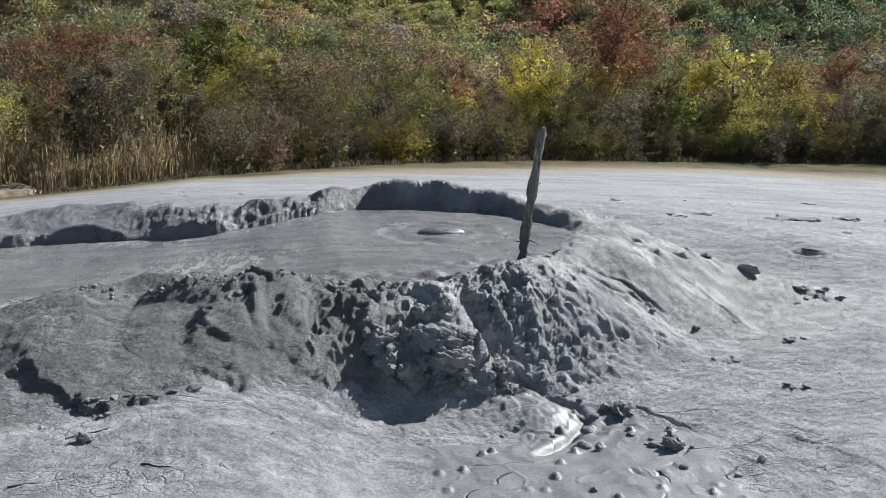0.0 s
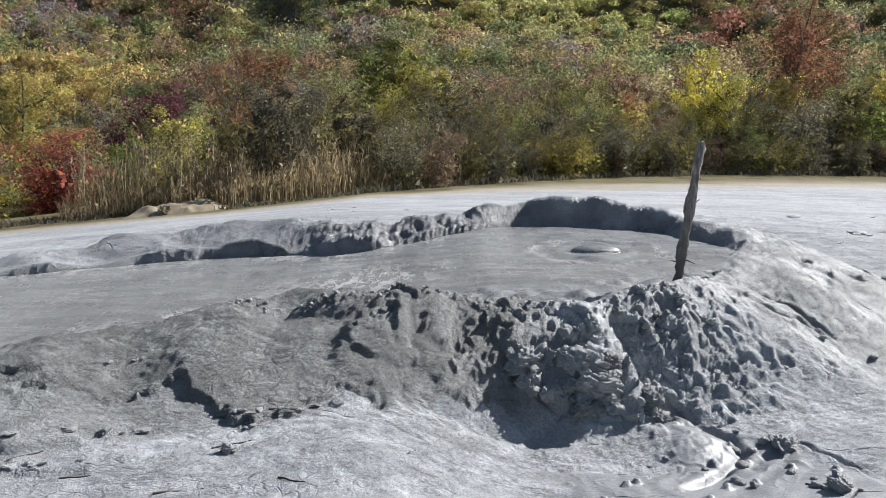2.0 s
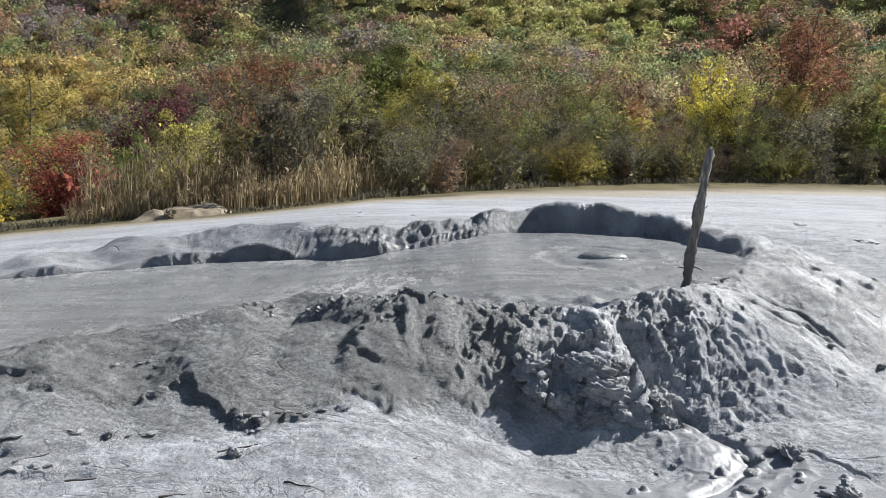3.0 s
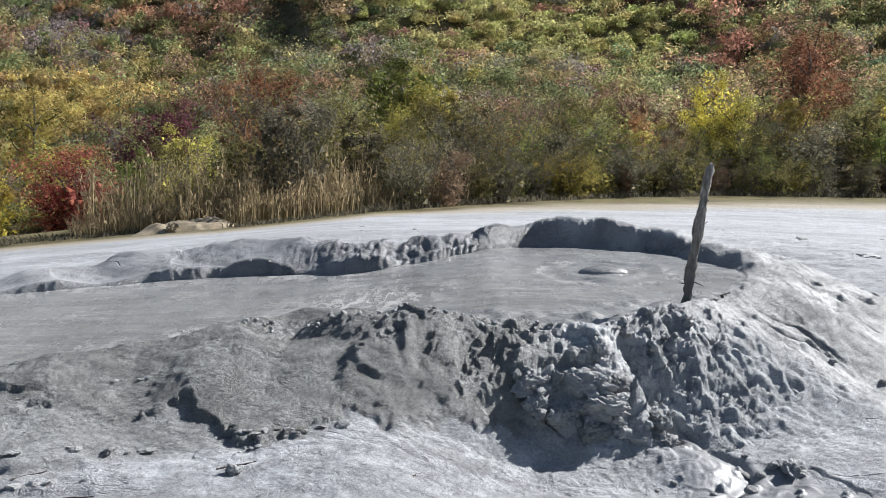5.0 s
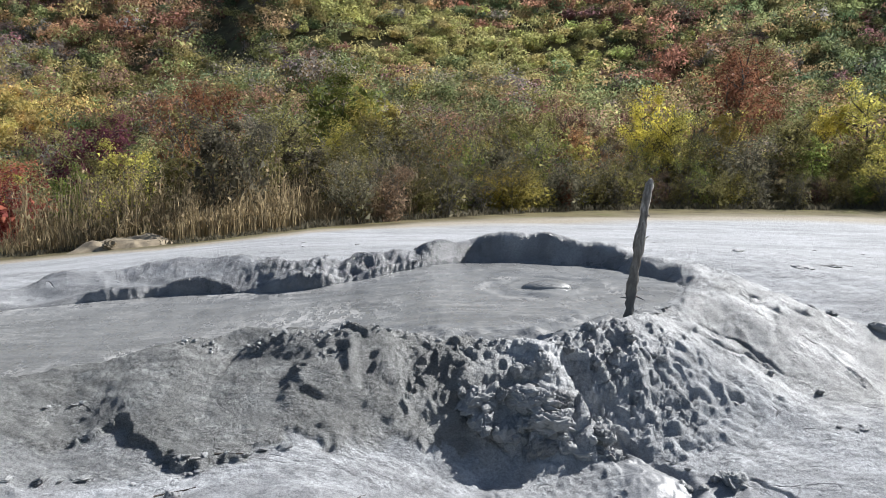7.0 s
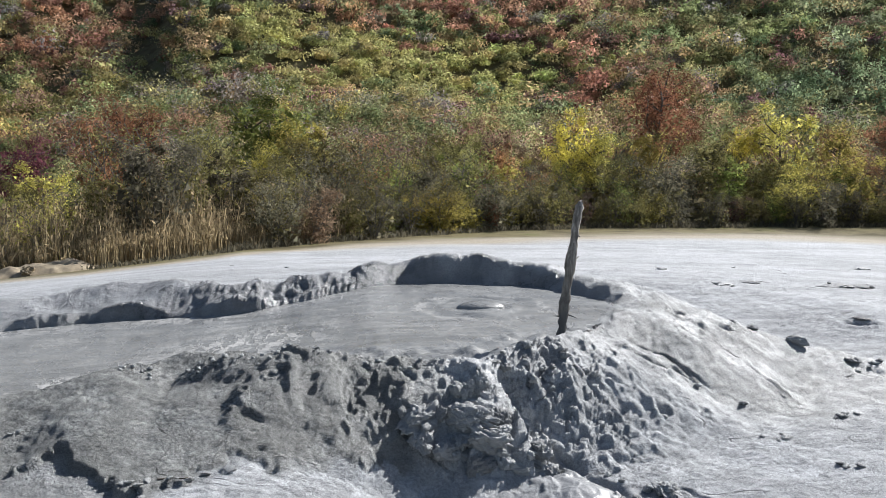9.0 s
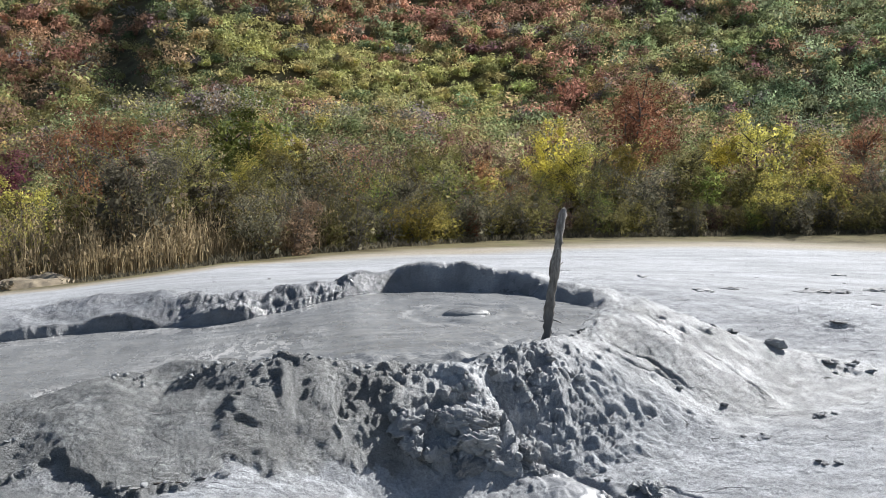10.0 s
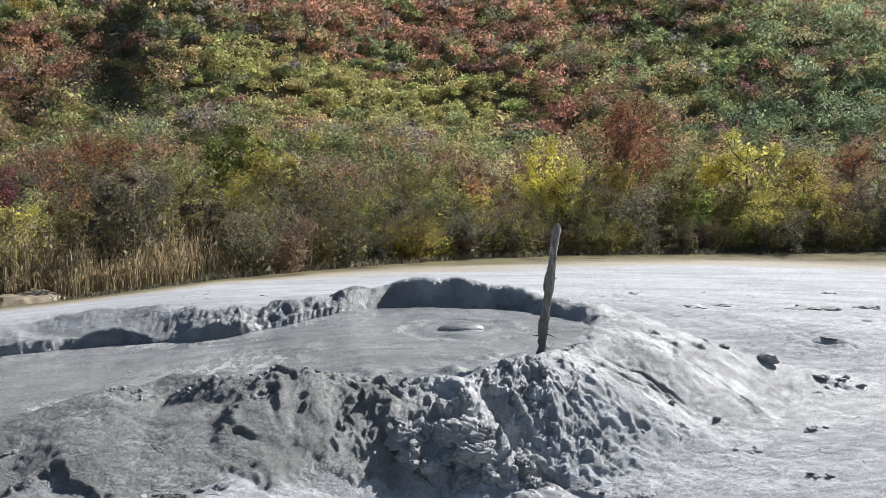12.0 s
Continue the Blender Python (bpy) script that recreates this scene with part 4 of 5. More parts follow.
KINDS = {
    "tree": [make_tree(100 + k, 6.0, 4.2, 1, 5000, 0.10, 0.25) for k in range(4)],
    "tall": [make_tree(120 + k, 6.0, 3.0, 2, 3800, 0.10, 0.25) for k in range(3)],
    "shrub": [make_tree(140 + k, 3.0, 3.0, 6, 3500, 0.078, 0.05) for k in range(4)],
    "sparse": [make_tree(160 + k, 3.4, 2.8, 7, 1700, 0.07, 0.08) for k in range(4)],
}
SIZE = {"tree": 6.0, "tall": 6.0, "shrub": 3.0, "sparse": 3.4}
WORDS = {"olive": "olive green", "grey": "dull grey-green", "green": "deep green", "lime": "yellow-green", "yellow": "bright yellow", "rust": "rusty orange",
         "red": "red", "maroon": "dark maroon", "brown": "withered brown"}


def plant(kind, which, colour, x, y, height, turn, wide=1.0):
    wood, crown = KINDS[kind][which % len(KINDS[kind])]
    name = "tree" if kind in ("tree", "tall") else "shrub"
    how = {"tree": "spreading autumn tree with", "tall": "slender autumn tree with", "shrub": "dense autumn shrub with", "sparse": "twiggy half-bare shrub with"}[kind]
    thing = tagged(new(name), f"{how} {WORDS[colour]} leaves", name, "trees and shrubs along the plain")
    for label, me, mat in (("trunk", wood, BARK if name == "tree" else TWIGS), ("crown", crown, LEAVES[colour])):
        if not me.materials:
            me.materials.append(mat)
        ob = new(label, me)
        ob.material_slots[0].link = "OBJECT"
        ob.material_slots[0].material = mat
        ob.parent = thing
    k = height / SIZE[kind]
    thing.matrix_world = Matrix.LocRotScale((x, y, z_at(x, y) - 0.05), Euler((0, 0, turn)), (k * wide, k * wide, k))
    return thing


def grow_wood_edge():
    # trees that stand out: kind, colour, place, height, width against height
    for n, (kind, colour, x, y, h, wide) in enumerate([
            ("shrub", "red", -18.7, 47, 4.8, 1.25), ("shrub", "red", -18.2, 46.2, 4.2, 1.2), ("shrub", "maroon", -15.4, 51, 6.0, 0.9), ("tree", "rust", -11.2, 61, 7.4, 1.1), ("shrub", "rust", -12.0, 60, 6.8, 1.0), ("tree", "yellow", -21.9, 43.5, 5.0, 1.0), ("shrub", "yellow", -21.5, 43, 3.6, 1.0), ("tree", "maroon", -15.6, 52, 7.1, 1.0), ("tree", "rust", -11.7, 62, 8.0, 1.0),
            ("tree", "green", -1.8, 50, 8.0, 1.0), ("tall", "green", -2.6, 49.6, 7.6, 1.2), ("tall", "lime", -0.9, 50.4, 7.4, 1.0), ("tree", "lime", 17.8, 58, 6.0, 1.1), ("tree", "yellow", 17.1, 58.5, 7.2, 0.8), ("tree", "rust", 28.9, 75, 8.9, 1.15), ("tree", "lime", 33.2, 62, 8.1, 1.1), ("shrub", "yellow", 5.1, 45.5, 2.0, 0.8),
            ("shrub", "lime", 5.0, 50, 3.7, 0.6), ("tree", "rust", 26.6, 70, 8.4, 1.1), ("tree", "brown", 11.8, 60, 6.8, 0.8), ("tree", "rust", 40.8, 62, 6.9, 0.9), ("tall", "yellow", 30.3, 63, 6.1, 0.8),
            ("tree", "lime", -30.4, 68, 9.0, 1.1), ("tree", "yellow", -35.0, 138, 8.0, 1.0), ("tall", "lime", 21.2, 58, 5.8, 0.9), ("shrub", "rust", 9.4, 48.3, 1.6, 0.7), ("tree", "lime", -25, 58, 6.5, 1.2),
            ("tree", "olive", -20, 62, 7.0, 1.1), ("tree", "lime", 36, 60, 6.4, 0.9)]):
        plant(kind, n, colour, x, y, h, 1.7 * n, wide)
    rng = np.random.RandomState(77)
    line = np.array(TREELINE, float)
    span = np.concatenate([[0], np.cumsum(np.hypot(*np.diff(line, axis=0).T))])
    mixes = {0: (["grey", "olive", "brown", "green", "lime"], [0.24, 0.40, 0.08, 0.18, 0.1]), 1: (["grey", "olive", "green", "lime", "rust"], [0.2, 0.42, 0.14, 0.17, 0.07]),
             2: (["olive", "lime", "grey", "brown", "rust"], [0.32, 0.30, 0.12, 0.12, 0.14])}
    for row, (depth, gap, kinds, tall) in enumerate((((0.2, 1.8), 1.05, ("shrub", "sparse", "shrub"), (1.7, 3.0)), ((2.5, 5.5), 1.35, ("shrub", "sparse", "tall"), (3.0, 4.6)), ((6, 12), 1.8, ("tree", "tall", "sparse"), (4.4, 6.0)))):
        s = 37.0
        while s < span[-1] - 24:
            s += gap * rng.uniform(0.7, 1.3)
            x, y = np.interp(s, span, line[:, 0]), np.interp(s, span, line[:, 1])
            x, y = x + rng.normal() * 0.3, y + rng.uniform(*depth)
            if x < -2 and row == 0 or x < -12.5:
                continue
            colour = rng.choice(mixes[row][0], p=mixes[row][1])
            tallness = rng.uniform(*tall) * (0.75 if x < -8 else 1.0)
            plant(kinds[rng.randint(3)], rng.randint(9), str(colour), x, y, tallness, rng.uniform(0, 6.28), rng.uniform(0.95, 1.3))


grow_wood_edge()


# patches of leaf colour on the slope: middle, half-widths, share, colour
HILL_PATCHES = [
    (6, 105, 18, 11, 0.9, (0.245, 0.225, 0.045)), (22, 106, 9, 8, 0.7, (0.25, 0.24, 0.04)), (14, 132, 26, 13, 0.6, (0.25, 0.12, 0.05)), (32, 128, 16, 14, 0.5, (0.22, 0.12, 0.045)),
    (-30, 122, 11, 14, 0.6, (0.24, 0.12, 0.045)), (28, 99, 6, 7, 0.6, (0.26, 0.11, 0.045)), (56, 90, 13, 9, 0.7, (0.12, 0.155, 0.055)), (53, 109, 6, 4, 0.85, (0.17, 0.19, 0.045)),
    (72, 116, 18, 16, 0.5, (0.15, 0.165, 0.06)), (-36, 87, 10, 10, 0.85, (0.29, 0.215, 0.03)), (-42, 108, 7, 9, 0.6, (0.16, 0.125, 0.095)), (-27, 102, 8, 6, 0.6, (0.24, 0.20, 0.035))]


def hill_colour(x, y, rng):
    """Leaf colour by patches of the slope, with slight aerial haze mixed in."""
    for cx, cy, rx, ry, share, c in HILL_PATCHES:
        inside = math.exp(-(((x - cx) / rx) ** 2 + ((y - cy) / ry) ** 2) ** 2)
        if rng.rand() < inside * share:
            break
    else:
        tones = [(0.165, 0.17, 0.04), (0.115, 0.14, 0.04), (0.22, 0.18, 0.04), (0.20, 0.10, 0.045), (0.15, 0.125, 0.09), (0.24, 0.15, 0.04), (0.14, 0.06, 0.045)]
        c = tones[rng.choice(7, p=[0.3, 0.19, 0.18, 0.10, 0.12, 0.07, 0.04])]
    # greyed and lifted in blue: distance haze put into the colour
    return (0.86 * np.array(c) + 0.14 * sum(c) / 3 + [0.0, 0.003, 0.015]) * 2.25 * rng.uniform(0.72, 1.25) * rng.uniform(0.9, 1.1, 3)


def grow_hillside():
    """Bushes of a few lobes each: broad inner leaves wrapped in small outer ones."""
    rng = np.random.RandomState(88)
    count = 5700
    y = 62 + 96 * rng.rand(count) ** 1.05
    x = rng.uniform(-0.53, 0.78, count) * y
    z = ground_height(x, y)
    gully, _ = to_line(x, y, [(-14, 96), (-19, 112), (-20, 135), (-26, 175)])
    s, colours = Shape(), []
    for k in range(count):
        if gully[k] < 2.2 and rng.rand() < 0.75:
            continue
        low = abs(x[k] - 9) < 20 and 95 < y[k] < 117
        h = rng.uniform(1.3, 2.5) if low else rng.uniform(1.5, 3.6) * (1.5 if rng.rand() < 0.14 else 1.0)
        w = h * (rng.uniform(1.1, 1.7) if low else rng.uniform(0.75, 1.25))
        lobes = 3
        mid = rng.normal(size=(lobes, 3)) * [w * 0.22, w * 0.22, h * 0.10] + [0, 0, h * 0.5]
        size = rng.uniform(0.7, 1.15, (lobes, 1)) * [w * 0.31, w * 0.31, h * 0.36]
        tone = np.clip(hill_colour(x[k], y[k], rng), 0, 0.9)
        foot = np.array([x[k], y[k], z[k]])
        shade = rng.uniform(0.85, 1.15, (lobes, 1))
        for share, near, out, leaf in ((0.62, 0.4, 0.92, 0.0040), (1.5, 0.8, 1.2, 0.0020)):
            n = int(min(190, 13500 / y[k]) * share * rng.uniform(0.85, 1.15))
            d = rng.normal(size=(n, 3))
            d[:, 2] = np.abs(d[:, 2] + 0.35) - 0.35
            d /= np.linalg.norm(d, axis=1, keepdims=True)
            pick = rng.randint(lobes, size=n)
            bulge = 1 + 0.28 * np.sin(d[:, 0] * 5 + k) * np.sin(d[:, 1] * 5 + 2 * k) + 0.2 * np.sin(d[:, 2] * 8 + 3 * k)
            places = mid[pick] + d * (bulge * rng.uniform(near, out, n))[:, None] * size[pick]
            places[:, 2] = np.maximum(places[:, 2], 0.1)
            s.leaves(places + foot, leaf * y[k], rng, d + [0, 0, 0.25], 3)
            colours.append(np.repeat(np.clip(tone * shade[pick] * rng.uniform(0.65, 1.35, (n, 1)), 0, 0.9), 3, 0))
    me = s.mesh("hillside_wood", False)
    at = me.color_attributes.new("leafcolour", "FLOAT_COLOR", "POINT")
    rgb = np.concatenate(colours)
    at.data.foreach_set("color", np.c_[rgb, np.ones(len(rgb))].astype(np.float32).ravel())
    tagged(part("hillside_wood", me, WOODS), "autumn scrub covering the hillside in green, yellow and rust", "woodland", kind="stuff")


grow_hillside()


def blades(s, feet, tall, width, rng, bend=0.25):
    """Thin upright blades of three joints."""
    n = len(feet)
    ang = rng.uniform(0, 2 * np.pi, n)
    side = np.c_[np.cos(ang), np.sin(ang), 0 * ang] * width * 0.5
    tip = rng.normal(size=(n, 3)) * bend
    tip[:, 2] = 0
    h = tall[:, None] * [[0, 0, 1.0]]
    mid, top = feet + 0.55 * h + 0.3 * tip * tall[:, None], feet + h + tip * tall[:, None]
    co = np.stack([feet - side, feet + side, mid + 0.8 * side, mid - 0.8 * side, top + 0.15 * side, top - 0.15 * side], 1).reshape(-1, 3)
    k = np.arange(n)[:, None] * 6
    s.add(co, np.concatenate([k + [[0, 1, 2, 3]], k + [[3, 2, 4, 5]]], 0))


def grow_reeds_and_grass():
    rng = np.random.RandomState(91)
    line = np.array(TREELINE, float)
    # reeds at the foot of the wood
    n = 6500
    x = rng.uniform(-12.8, 2.0, n)
    deep = rng.gamma(1.6, 2.6, n)
    y = np.interp(x, line[:, 0], line[:, 1]) + deep + 0.1
    keep = (swell(x, y, 1.6, 129) + 0.6 * swell(x, y, 0.6, 130) > -0.12) | (rng.rand(n) < 0.2)
    x, y, deep = x[keep], y[keep], deep[keep]
    n = len(x)
    feet = np.c_[x, y, ground_height(x, y)]
    s = Shape()
    tall = rng.uniform(0.8, 2.2, n) * np.clip(0.35 + deep / 3, 0.35, 1.1) * (0.85 + 1.3 * swell(x, y, 1.2, 95))
    blades(s, feet, tall, 0.026, rng, 0.08)
    for _ in range(2):
        up = rng.uniform(0.35, 0.95, n)
        blades(s, feet + np.c_[0 * x, 0 * x, tall * up], rng.uniform(0.2, 0.45, n), 0.026, rng, 0.45)
    plume = feet + np.c_[rng.normal(size=(n, 2)) * 0.05, tall]
    s.leaves(plume[rng.rand(n) < 0.4], 0.16, rng)
    tagged(part("reed_bed", s.mesh("reed_bed", False), REED), "dry straw-coloured reeds at the foot of the wood", "reeds", kind="stuff")
    # rank grass along the edge of the plain
    n = 14000
    x = rng.uniform(-28, 62, n)
    y = np.interp(x, line[:, 0], line[:, 1]) + rng.gamma(1.2, 1.1, n) - 0.6 + 0.9 * swell(x, 0 * x, 1.3, 135)
    s = Shape()
    blades(s, np.c_[x, y, ground_height(x, y)], rng.uniform(0.08, 0.36, n) * np.where(x < -3, 0.5, 1.0), 0.05, rng, 0.5)
    tagged(part("grass_fringe", s.mesh("grass_fringe", False), LEAVES["grey"]), "rank withered grass along the edge of the mud plain", "grass", kind="stuff")


grow_reeds_and_grass()


# ---- clods, stones and sticks on the mud ----
def make_clod(seed, detail):
    """A torn craggy lump of mud about one metre across, to be scaled."""
    bm = bmesh.new()
    bmesh.ops.create_icosphere(bm, subdivisions=detail, radius=0.5)
    off = Vector((seed * 3.1, seed * 1.7, 0))
    rng = random.Random(seed)
    cuts = [(Vector((rng.gauss(0, 1), rng.gauss(0, 1), rng.gauss(0, 1))).normalized(), rng.uniform(0.26, 0.42)) for _ in range(5)]
    for v in bm.verts:
        p = v.co.copy()
        q = p + 0.22 * Vector((noise.noise(p * 3 + off), noise.noise(p * 3 + off * 2), noise.noise(p * 3 - off)))
        k = 0.72 + 0.45 * noise.noise(q * 2.4 + off) + 0.55 * abs(noise.noise(q * 3.6 - off))
        p = p * k
        for way, far in cuts:
            over = p.dot(way) - far
            if over > 0:
                p -= way * over * 0.7
        v.co = p * (0.95 + 0.3 * abs(noise.noise(q * 6 + off)) + 0.16 * noise.noise(q * 13 + off) + 0.08 * noise.noise(q * 28 + off))
    me = bpy.data.meshes.new("mud_clod")
    bm.to_mesh(me)
    bm.free()
    me.polygons.foreach_set("use_smooth", [True] * len(me.polygons))
    me.materials.append(CLOD)
    return me


CLODS = [make_clod(k, 5 if k < 4 else 4 if k < 9 else 3) for k in range(15)]


def put_clods():
    rng = np.random.RandomState(17)

    def put(which, x, y, size, flat=1.0, sink=0.15, tilt=0.5, group="clods thrown on the crater rim", label="dark damp torn clod of mud on the rim"):
        which = which % 9 if size > 0.05 else 9 + which % 6
        ob = tagged(new("mud_clod", CLODS[which]), label, "mud clod", group)
        sx, sy = size * rng.uniform(0.8, 1.25, 2)
        ob.matrix_world = Matrix.LocRotScale((x, y, z_at(x, y) + size * flat * (0.5 - sink) * 0.7), Euler((rng.uniform(-tilt, tilt), rng.uniform(-tilt, tilt), rng.uniform(0, 6.28))), (sx, sy, size * flat))
        return ob

    # the heap: large torn lumps, and smaller ones broken off them
    for n, (cx, cy, rx, ry, turn, top) in enumerate(HEAP):
        high = 0.85 * min(rx, ry)
        ob = tagged(new("mud_clod", CLODS[n % 4]), "large torn lump of grey mud in the heap", "mud clod", "clods thrown on the crater rim")
        ob.matrix_world = Matrix.LocRotScale((cx, cy - 0.02, top - 0.75 * high), Euler((0.25, 0.1 * (n % 3 - 1), radians(turn) + 3.14 * (n % 2))), (2.3 * rx, 2.3 * ry, 2.2 * high))
    for _ in range(64):
        cx, cy, rx, ry, turn, top = HEAP[rng.randint(len(HEAP))]
        a, f = rng.uniform(-2.9, 0.5), rng.uniform(0.55, 1.05)
        x, y = cx + rx * f * math.cos(a), cy + ry * f * math.sin(a)
        size = rng.choice([0.025, 0.035, 0.05, 0.07, 0.09]) * rng.uniform(0.85, 1.2)
        ob = put(rng.randint(9), x, y, size, 0.85, 0.4, 1.2)
        ob.location.z = max(z_at(x, y) + 0.1 * size, top - 0.9 * min(rx, ry) * f ** 2 - rng.uniform(0, 0.03))
    for _ in range(60):
        u = rng.uniform(0, len(CREST_LINE) - 1.001)
        k = int(u)
        (ax, ay), (bx, by) = CREST_LINE[k], CREST_LINE[k + 1]
        x, y = ax + (bx - ax) * (u - k), ay + (by - ay) * (u - k) + rng.normal() * 0.045
        put(4 + rng.randint(5), x, y, rng.uniform(0.012, 0.034), 0.8, 0.3)
    for _ in range(30):
        x, y = rng.normal(1.18, 0.15), rng.normal(4.5, 0.12)
        put(4 + rng.randint(5), x, y, rng.uniform(0.02, 0.07), 0.7, 0.3)
    for x, y, size in ((1.5, 3.76, 0.11), (1.43, 3.8, 0.06), (1.55, 3.3, 0.10), (1.47, 3.33, 0.05), (1.19, 3.43, 0.045), (1.3, 3.98, 0.04), (1.34, 3.9, 0.035), (1.07, 2.95, 0.03), (1.24, 3.36, 0.05), (1.68, 3.0, 0.035),
                       (1.62, 3.28, 0.03), (-0.77, 3.22, 0.07), (1.85, 3.12, 0.05), (3.2, 5.72, 0.13), (2.12, 4.86, 0.05), (2.37, 4.8, 0.05)):
        put(int(size * 1000), x, y, size, 0.75, 0.25, 0.5, "lumps lying on the flats", "grey lump of mud lying on the flat")
    # lifted flakes of crust along the toe
    for cx, cy, wide, count in ((-0.62, 3.6, 0.14, 9), (-0.78, 3.46, 0.08, 6), (-1.33, 3.34, 0.13, 9), (-1.4, 3.06, 0.12, 7), (-1.62, 3.2, 0.1, 5), (-1.36, 3.86, 0.08, 6)):
        for _ in range(count):
            u = rng.normal() * wide * 0.7
            put(4 + rng.randint(5), cx + u, cy + 0.45 * u + rng.normal() * 0.012, wide * rng.uniform(0.18, 0.5), 0.35, 0.2, 0.5, "flakes of crust along the toe", "lifted flake of dried grey mud crust")
    # crumbled patches on the flank
    for cx, cy, wide, count in ((3.62, 5.55, 0.13, 7), (2.71, 4.93, 0.06, 5), (2.94, 4.68, 0.08, 6), (2.34, 4.36, 0.09, 8), (2.9, 5.75, 0.1, 4), (1.76, 4.46, 0.05, 4), (2.5, 3.95, 0.08, 5)):
        for _ in range(count):
            put(4 + rng.randint(5), cx + rng.normal() * wide * 0.6, cy + rng.normal() * wide * 0.35, wide * rng.uniform(0.25, 0.7), 0.45, 0.3, 0.4, "crumbled patches on the flank", "crumbled dark piece of crust on the flank")
    # flat dark slabs on the plain
    for x, y, size in ((4.42, 9.48, 0.32), (5.2, 10.4, 0.25), (5.9, 11.4, 0.18), (6.8, 11.3, 0.4), (7.06, 11.5, 0.35), (7.4, 11.6, 0.3), (8.5, 12.2, 0.4), (4.6, 7.15, 0.16), (15.2, 23.7, 0.5), (5.2, 13.3, 0.2), (9.6, 14.0, 0.3), (11.5, 15.2, 0.35)):
        put(int(size * 100), x, y, size, 0.2, 0.3, 0.12, "low clods on the plain", "low dark clod on the pale mud plain")
    for _ in range(40):
        y = rng.uniform(6.5, 24)
        x = rng.uniform(-0.15, 0.85) * y + 0.4
        if x > 2.8 or y > 9:
            put(rng.randint(9), x, y, rng.uniform(0.04, 0.12), 0.3, 0.3, 0.15, "low clods on the plain", "low dark clod on the pale mud plain")


put_clods()


def make_bubble():
    """A dome of mud swollen by gas at the middle of the boil."""
    s = Shape()
    turn, up = np.meshgrid(np.linspace(0, 2 * np.pi, 33)[:-1], np.linspace(0, 1, 9))
    rad = 0.11 * np.cos(up * np.pi / 2) ** 0.8 * (1 + 0.08 * np.sin(turn * 2 + 1))
    co = np.stack([1.4 * rad * np.cos(turn), rad * np.sin(turn), 0.048 * np.sin(up * np.pi / 2) - 0.012], -1).reshape(-1, 3)
    i, j = np.meshgrid(np.arange(8), np.arange(32), indexing="ij")
    k = (j + 1) % 32
    s.add(co, np.stack([i * 32 + j, i * 32 + k, (i + 1) * 32 + k, (i + 1) * 32 + j], -1).reshape(-1, 4))
    ob = tagged(part("mud_bubble", s.mesh("mud_bubble"), LIQUID), "low glossy grey bubble swelling in the mud pool", "bubble")
    ob.location = (1.03, 5.85, 0.004)


make_bubble()


def put_run_bubbles():
    """Small domes of gas standing in the wet mud run."""
    s = Shape()
    turn, up = np.meshgrid(np.linspace(0, 2 * np.pi, 17)[:-1], np.linspace(0, 1, 6))
    rad = np.cos(up * np.pi / 2) ** 0.8
    co = np.stack([rad * np.cos(turn), rad * np.sin(turn), 0.75 * np.sin(up * np.pi / 2) - 0.08], -1).reshape(-1, 3)
    i, j = np.meshgrid(np.arange(5), np.arange(16), indexing="ij")
    k = (j + 1) % 16
    s.add(co, np.stack([i * 16 + j, i * 16 + k, (i + 1) * 16 + k, (i + 1) * 16 + j], -1).reshape(-1, 4))
    me = s.mesh("mud_bubble")
    me.materials.append(LIQUID)
    for x, y, r in ((1.3, 3.78, 0.026), (1.36, 3.74, 0.024), (1.28, 3.62, 0.03), (1.12, 3.6, 0.016), (1.2, 3.4, 0.026), (1.44, 3.5, 0.02), (1.5, 3.42, 0.014), (0.98, 3.7, 0.016), (0.9, 3.66, 0.012), (1.5, 3.1, 0.018)):
        ob = tagged(new("mud_bubble", me), "small glossy bubble in the wet mud run", "bubble", "bubbles in the mud run")
        ob.matrix_world = Matrix.LocRotScale((x, y, z_at(x, y)), Euler((0, 0, 40 * x)), (r * 1.15, r, r))


put_run_bubbles()


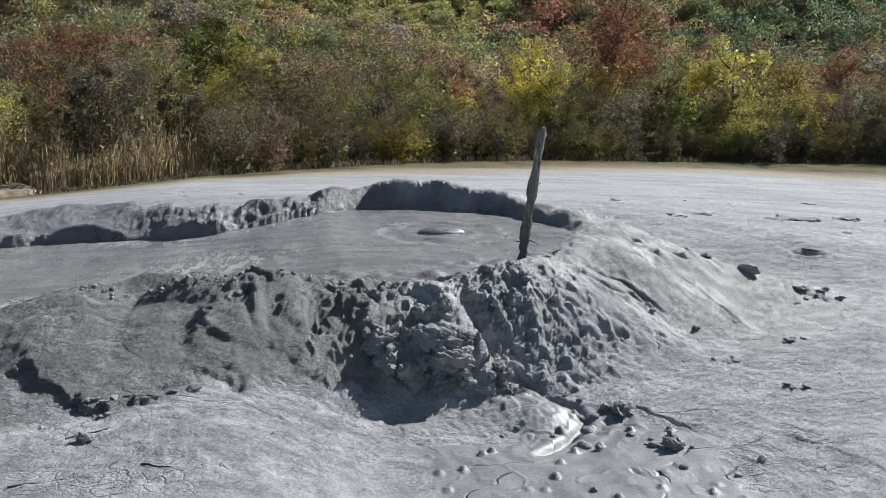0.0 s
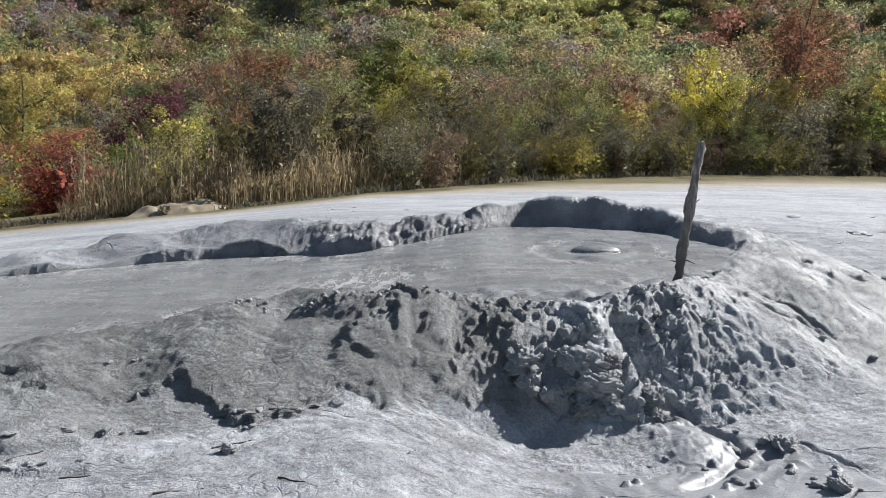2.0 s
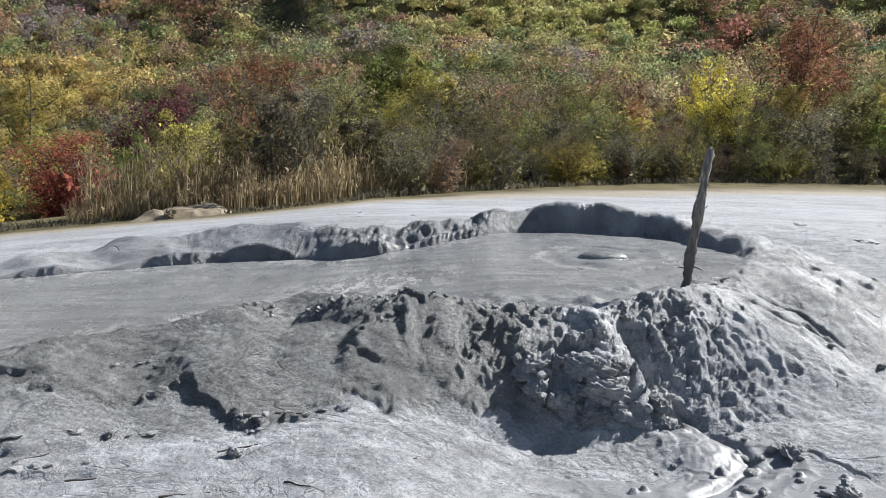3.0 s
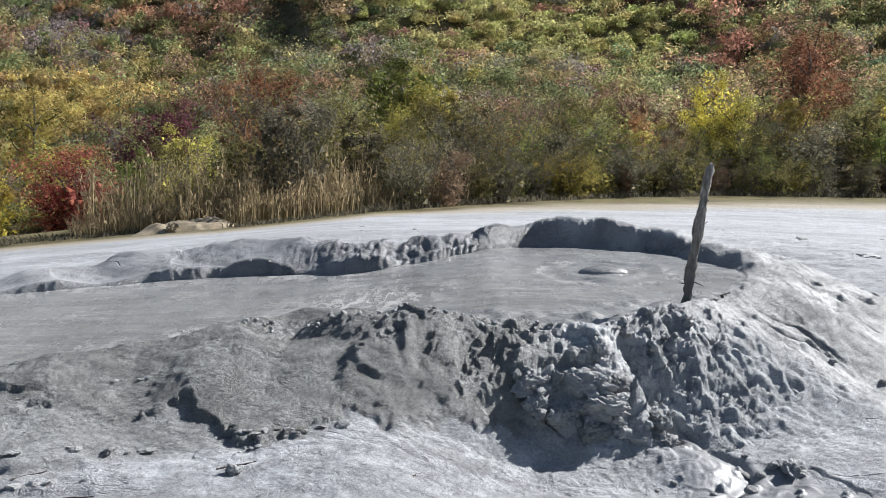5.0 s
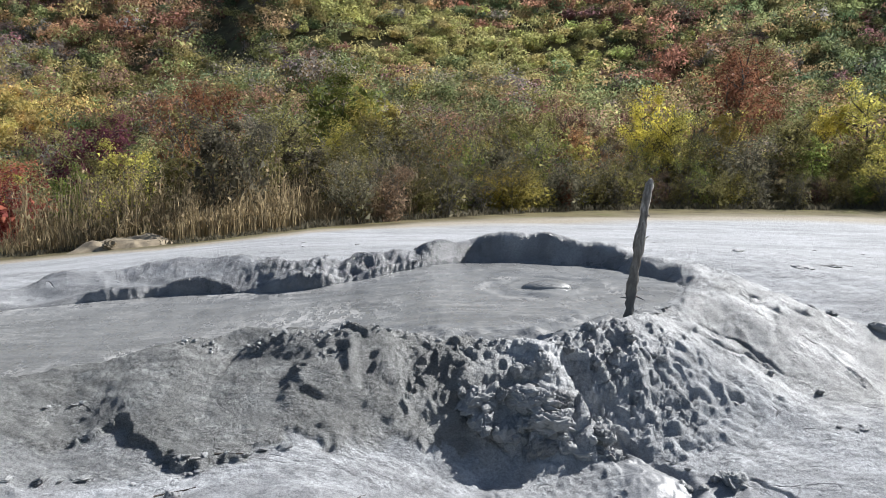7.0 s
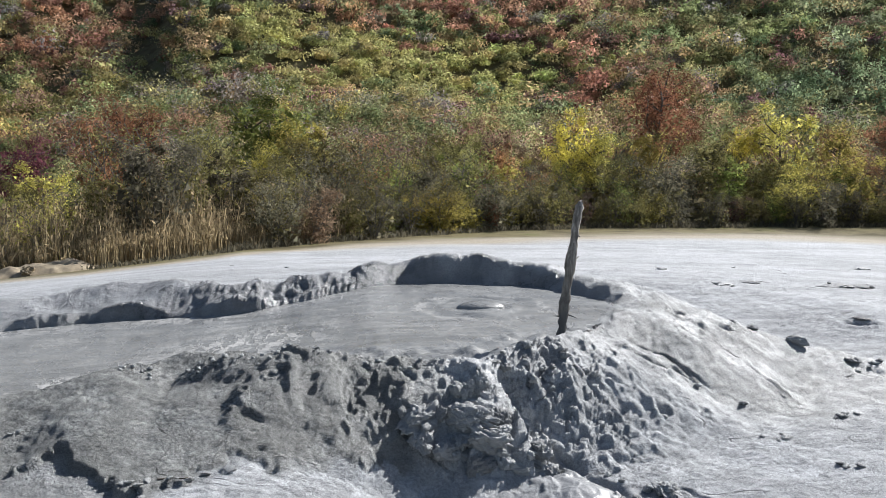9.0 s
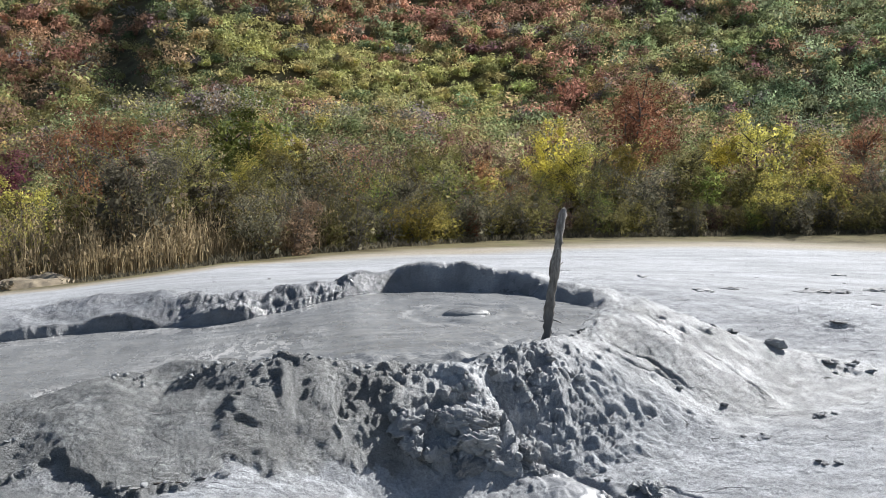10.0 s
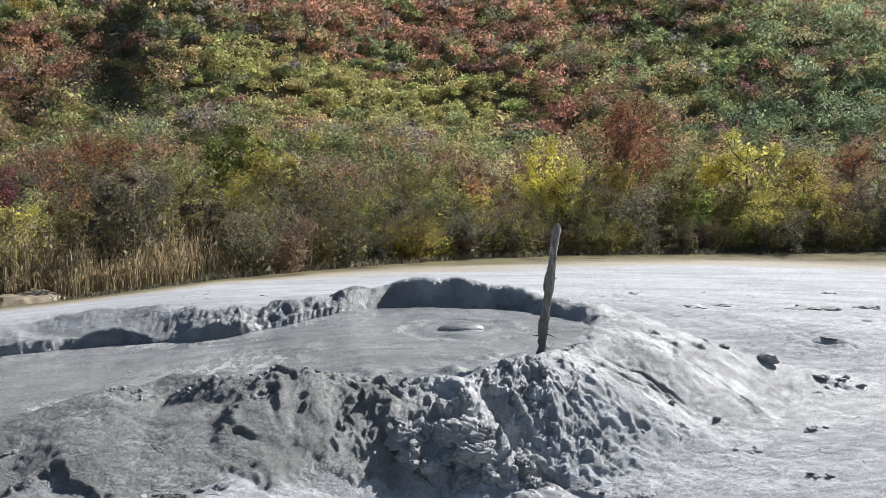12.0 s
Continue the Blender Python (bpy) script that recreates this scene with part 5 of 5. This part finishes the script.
def put_sticks():
    for x, y, long, turn, r in ((-0.86, 2.86, 0.16, 20, 0.005), (-0.78, 3.3, 0.15, 28, 0.006), (-1.48, 3.12, 0.12, 40, 0.005), (1.49, 3.3, 0.16, -55, 0.005), (-0.5, 2.95, 0.1, -20, 0.004), (-0.62, 3.6, 0.14, 22, 0.005),
                                (-1.25, 2.98, 0.1, 12, 0.004), (-0.1, 3.35, 0.06, 60, 0.003)):
        c, d = math.cos(radians(turn)) * long / 2, math.sin(radians(turn)) * long / 2
        a, b = Vector((x - c, y - d, z_at(x - c, y - d))), Vector((x + c, y + d, z_at(x + c, y + d)))
        s = Shape()
        u = np.linspace(0, 1, 7)
        line = np.array([a.lerp(b, k) for k in u]) + np.c_[0.006 * np.sin(u * 9), 0.004 * np.sin(u * 7), 0.4 * r + 0 * u]
        s.tube(line, r * (1 - 0.6 * u), 6)
        tagged(part("stick", s.mesh("stick"), BARK), "thin dark stick lying on the dried mud", "stick", "sticks on the mud")


put_sticks()


def make_sand_bank():
    """A low tan bank at the edge of the plain, with a rock on it."""
    m, t, sh = material("sand")
    where = node(t, "TexCoord").outputs["Object"]
    g = grain(t, where, 3, 6)
    t.links.new(ramp(t, g, [(0.35, (0.25, 0.20, 0.135)), (0.65, (0.40, 0.33, 0.225))]), sh.inputs["Base Color"])
    sh.inputs["Roughness"].default_value = 0.95
    relief(t, [(g, 0.5, 0.08)], sh)
    u, v = np.linspace(-1, 1, 41), np.linspace(-1, 1, 25)
    gu, gv = np.meshgrid(u, v)
    x, y = -8.3 + 1.7 * gu, 29.6 + 1.1 * gv + 0.35 * gu
    up = 0.42 * np.maximum(0, 1 - gu ** 2) * np.maximum(0, 1 - gv ** 2) * (1 + 0.5 * swell(x, y, 0.9, 101)) + 0.14 * rough(x, y, 0.5, 3, 102) * np.maximum(0, 1 - gu ** 2)
    co = np.stack([x, y, ground_height(x, y) + up - 0.06], -1).reshape(-1, 3)
    idx = np.arange(41 * 25).reshape(25, 41)
    faces = np.stack([idx[:-1, :-1], idx[:-1, 1:], idx[1:, 1:], idx[1:, :-1]], -1).reshape(-1, 4)
    tagged(part("sand_bank", solid("sand_bank", co, faces), m), "low bank of tan sandy earth beside the reeds", "earth bank")
    rock = tagged(new("rock", CLODS[1].copy()), "tan rock lying at the foot of the earth bank", "rock")
    rock.data.materials[0] = m
    rock.matrix_world = Matrix.LocRotScale((-8.5, 28.7, z_at(-8.5, 28.7) + 0.12), Euler((0.2, 0.1, 1.0)), (0.5, 0.45, 0.4))


make_sand_bank()
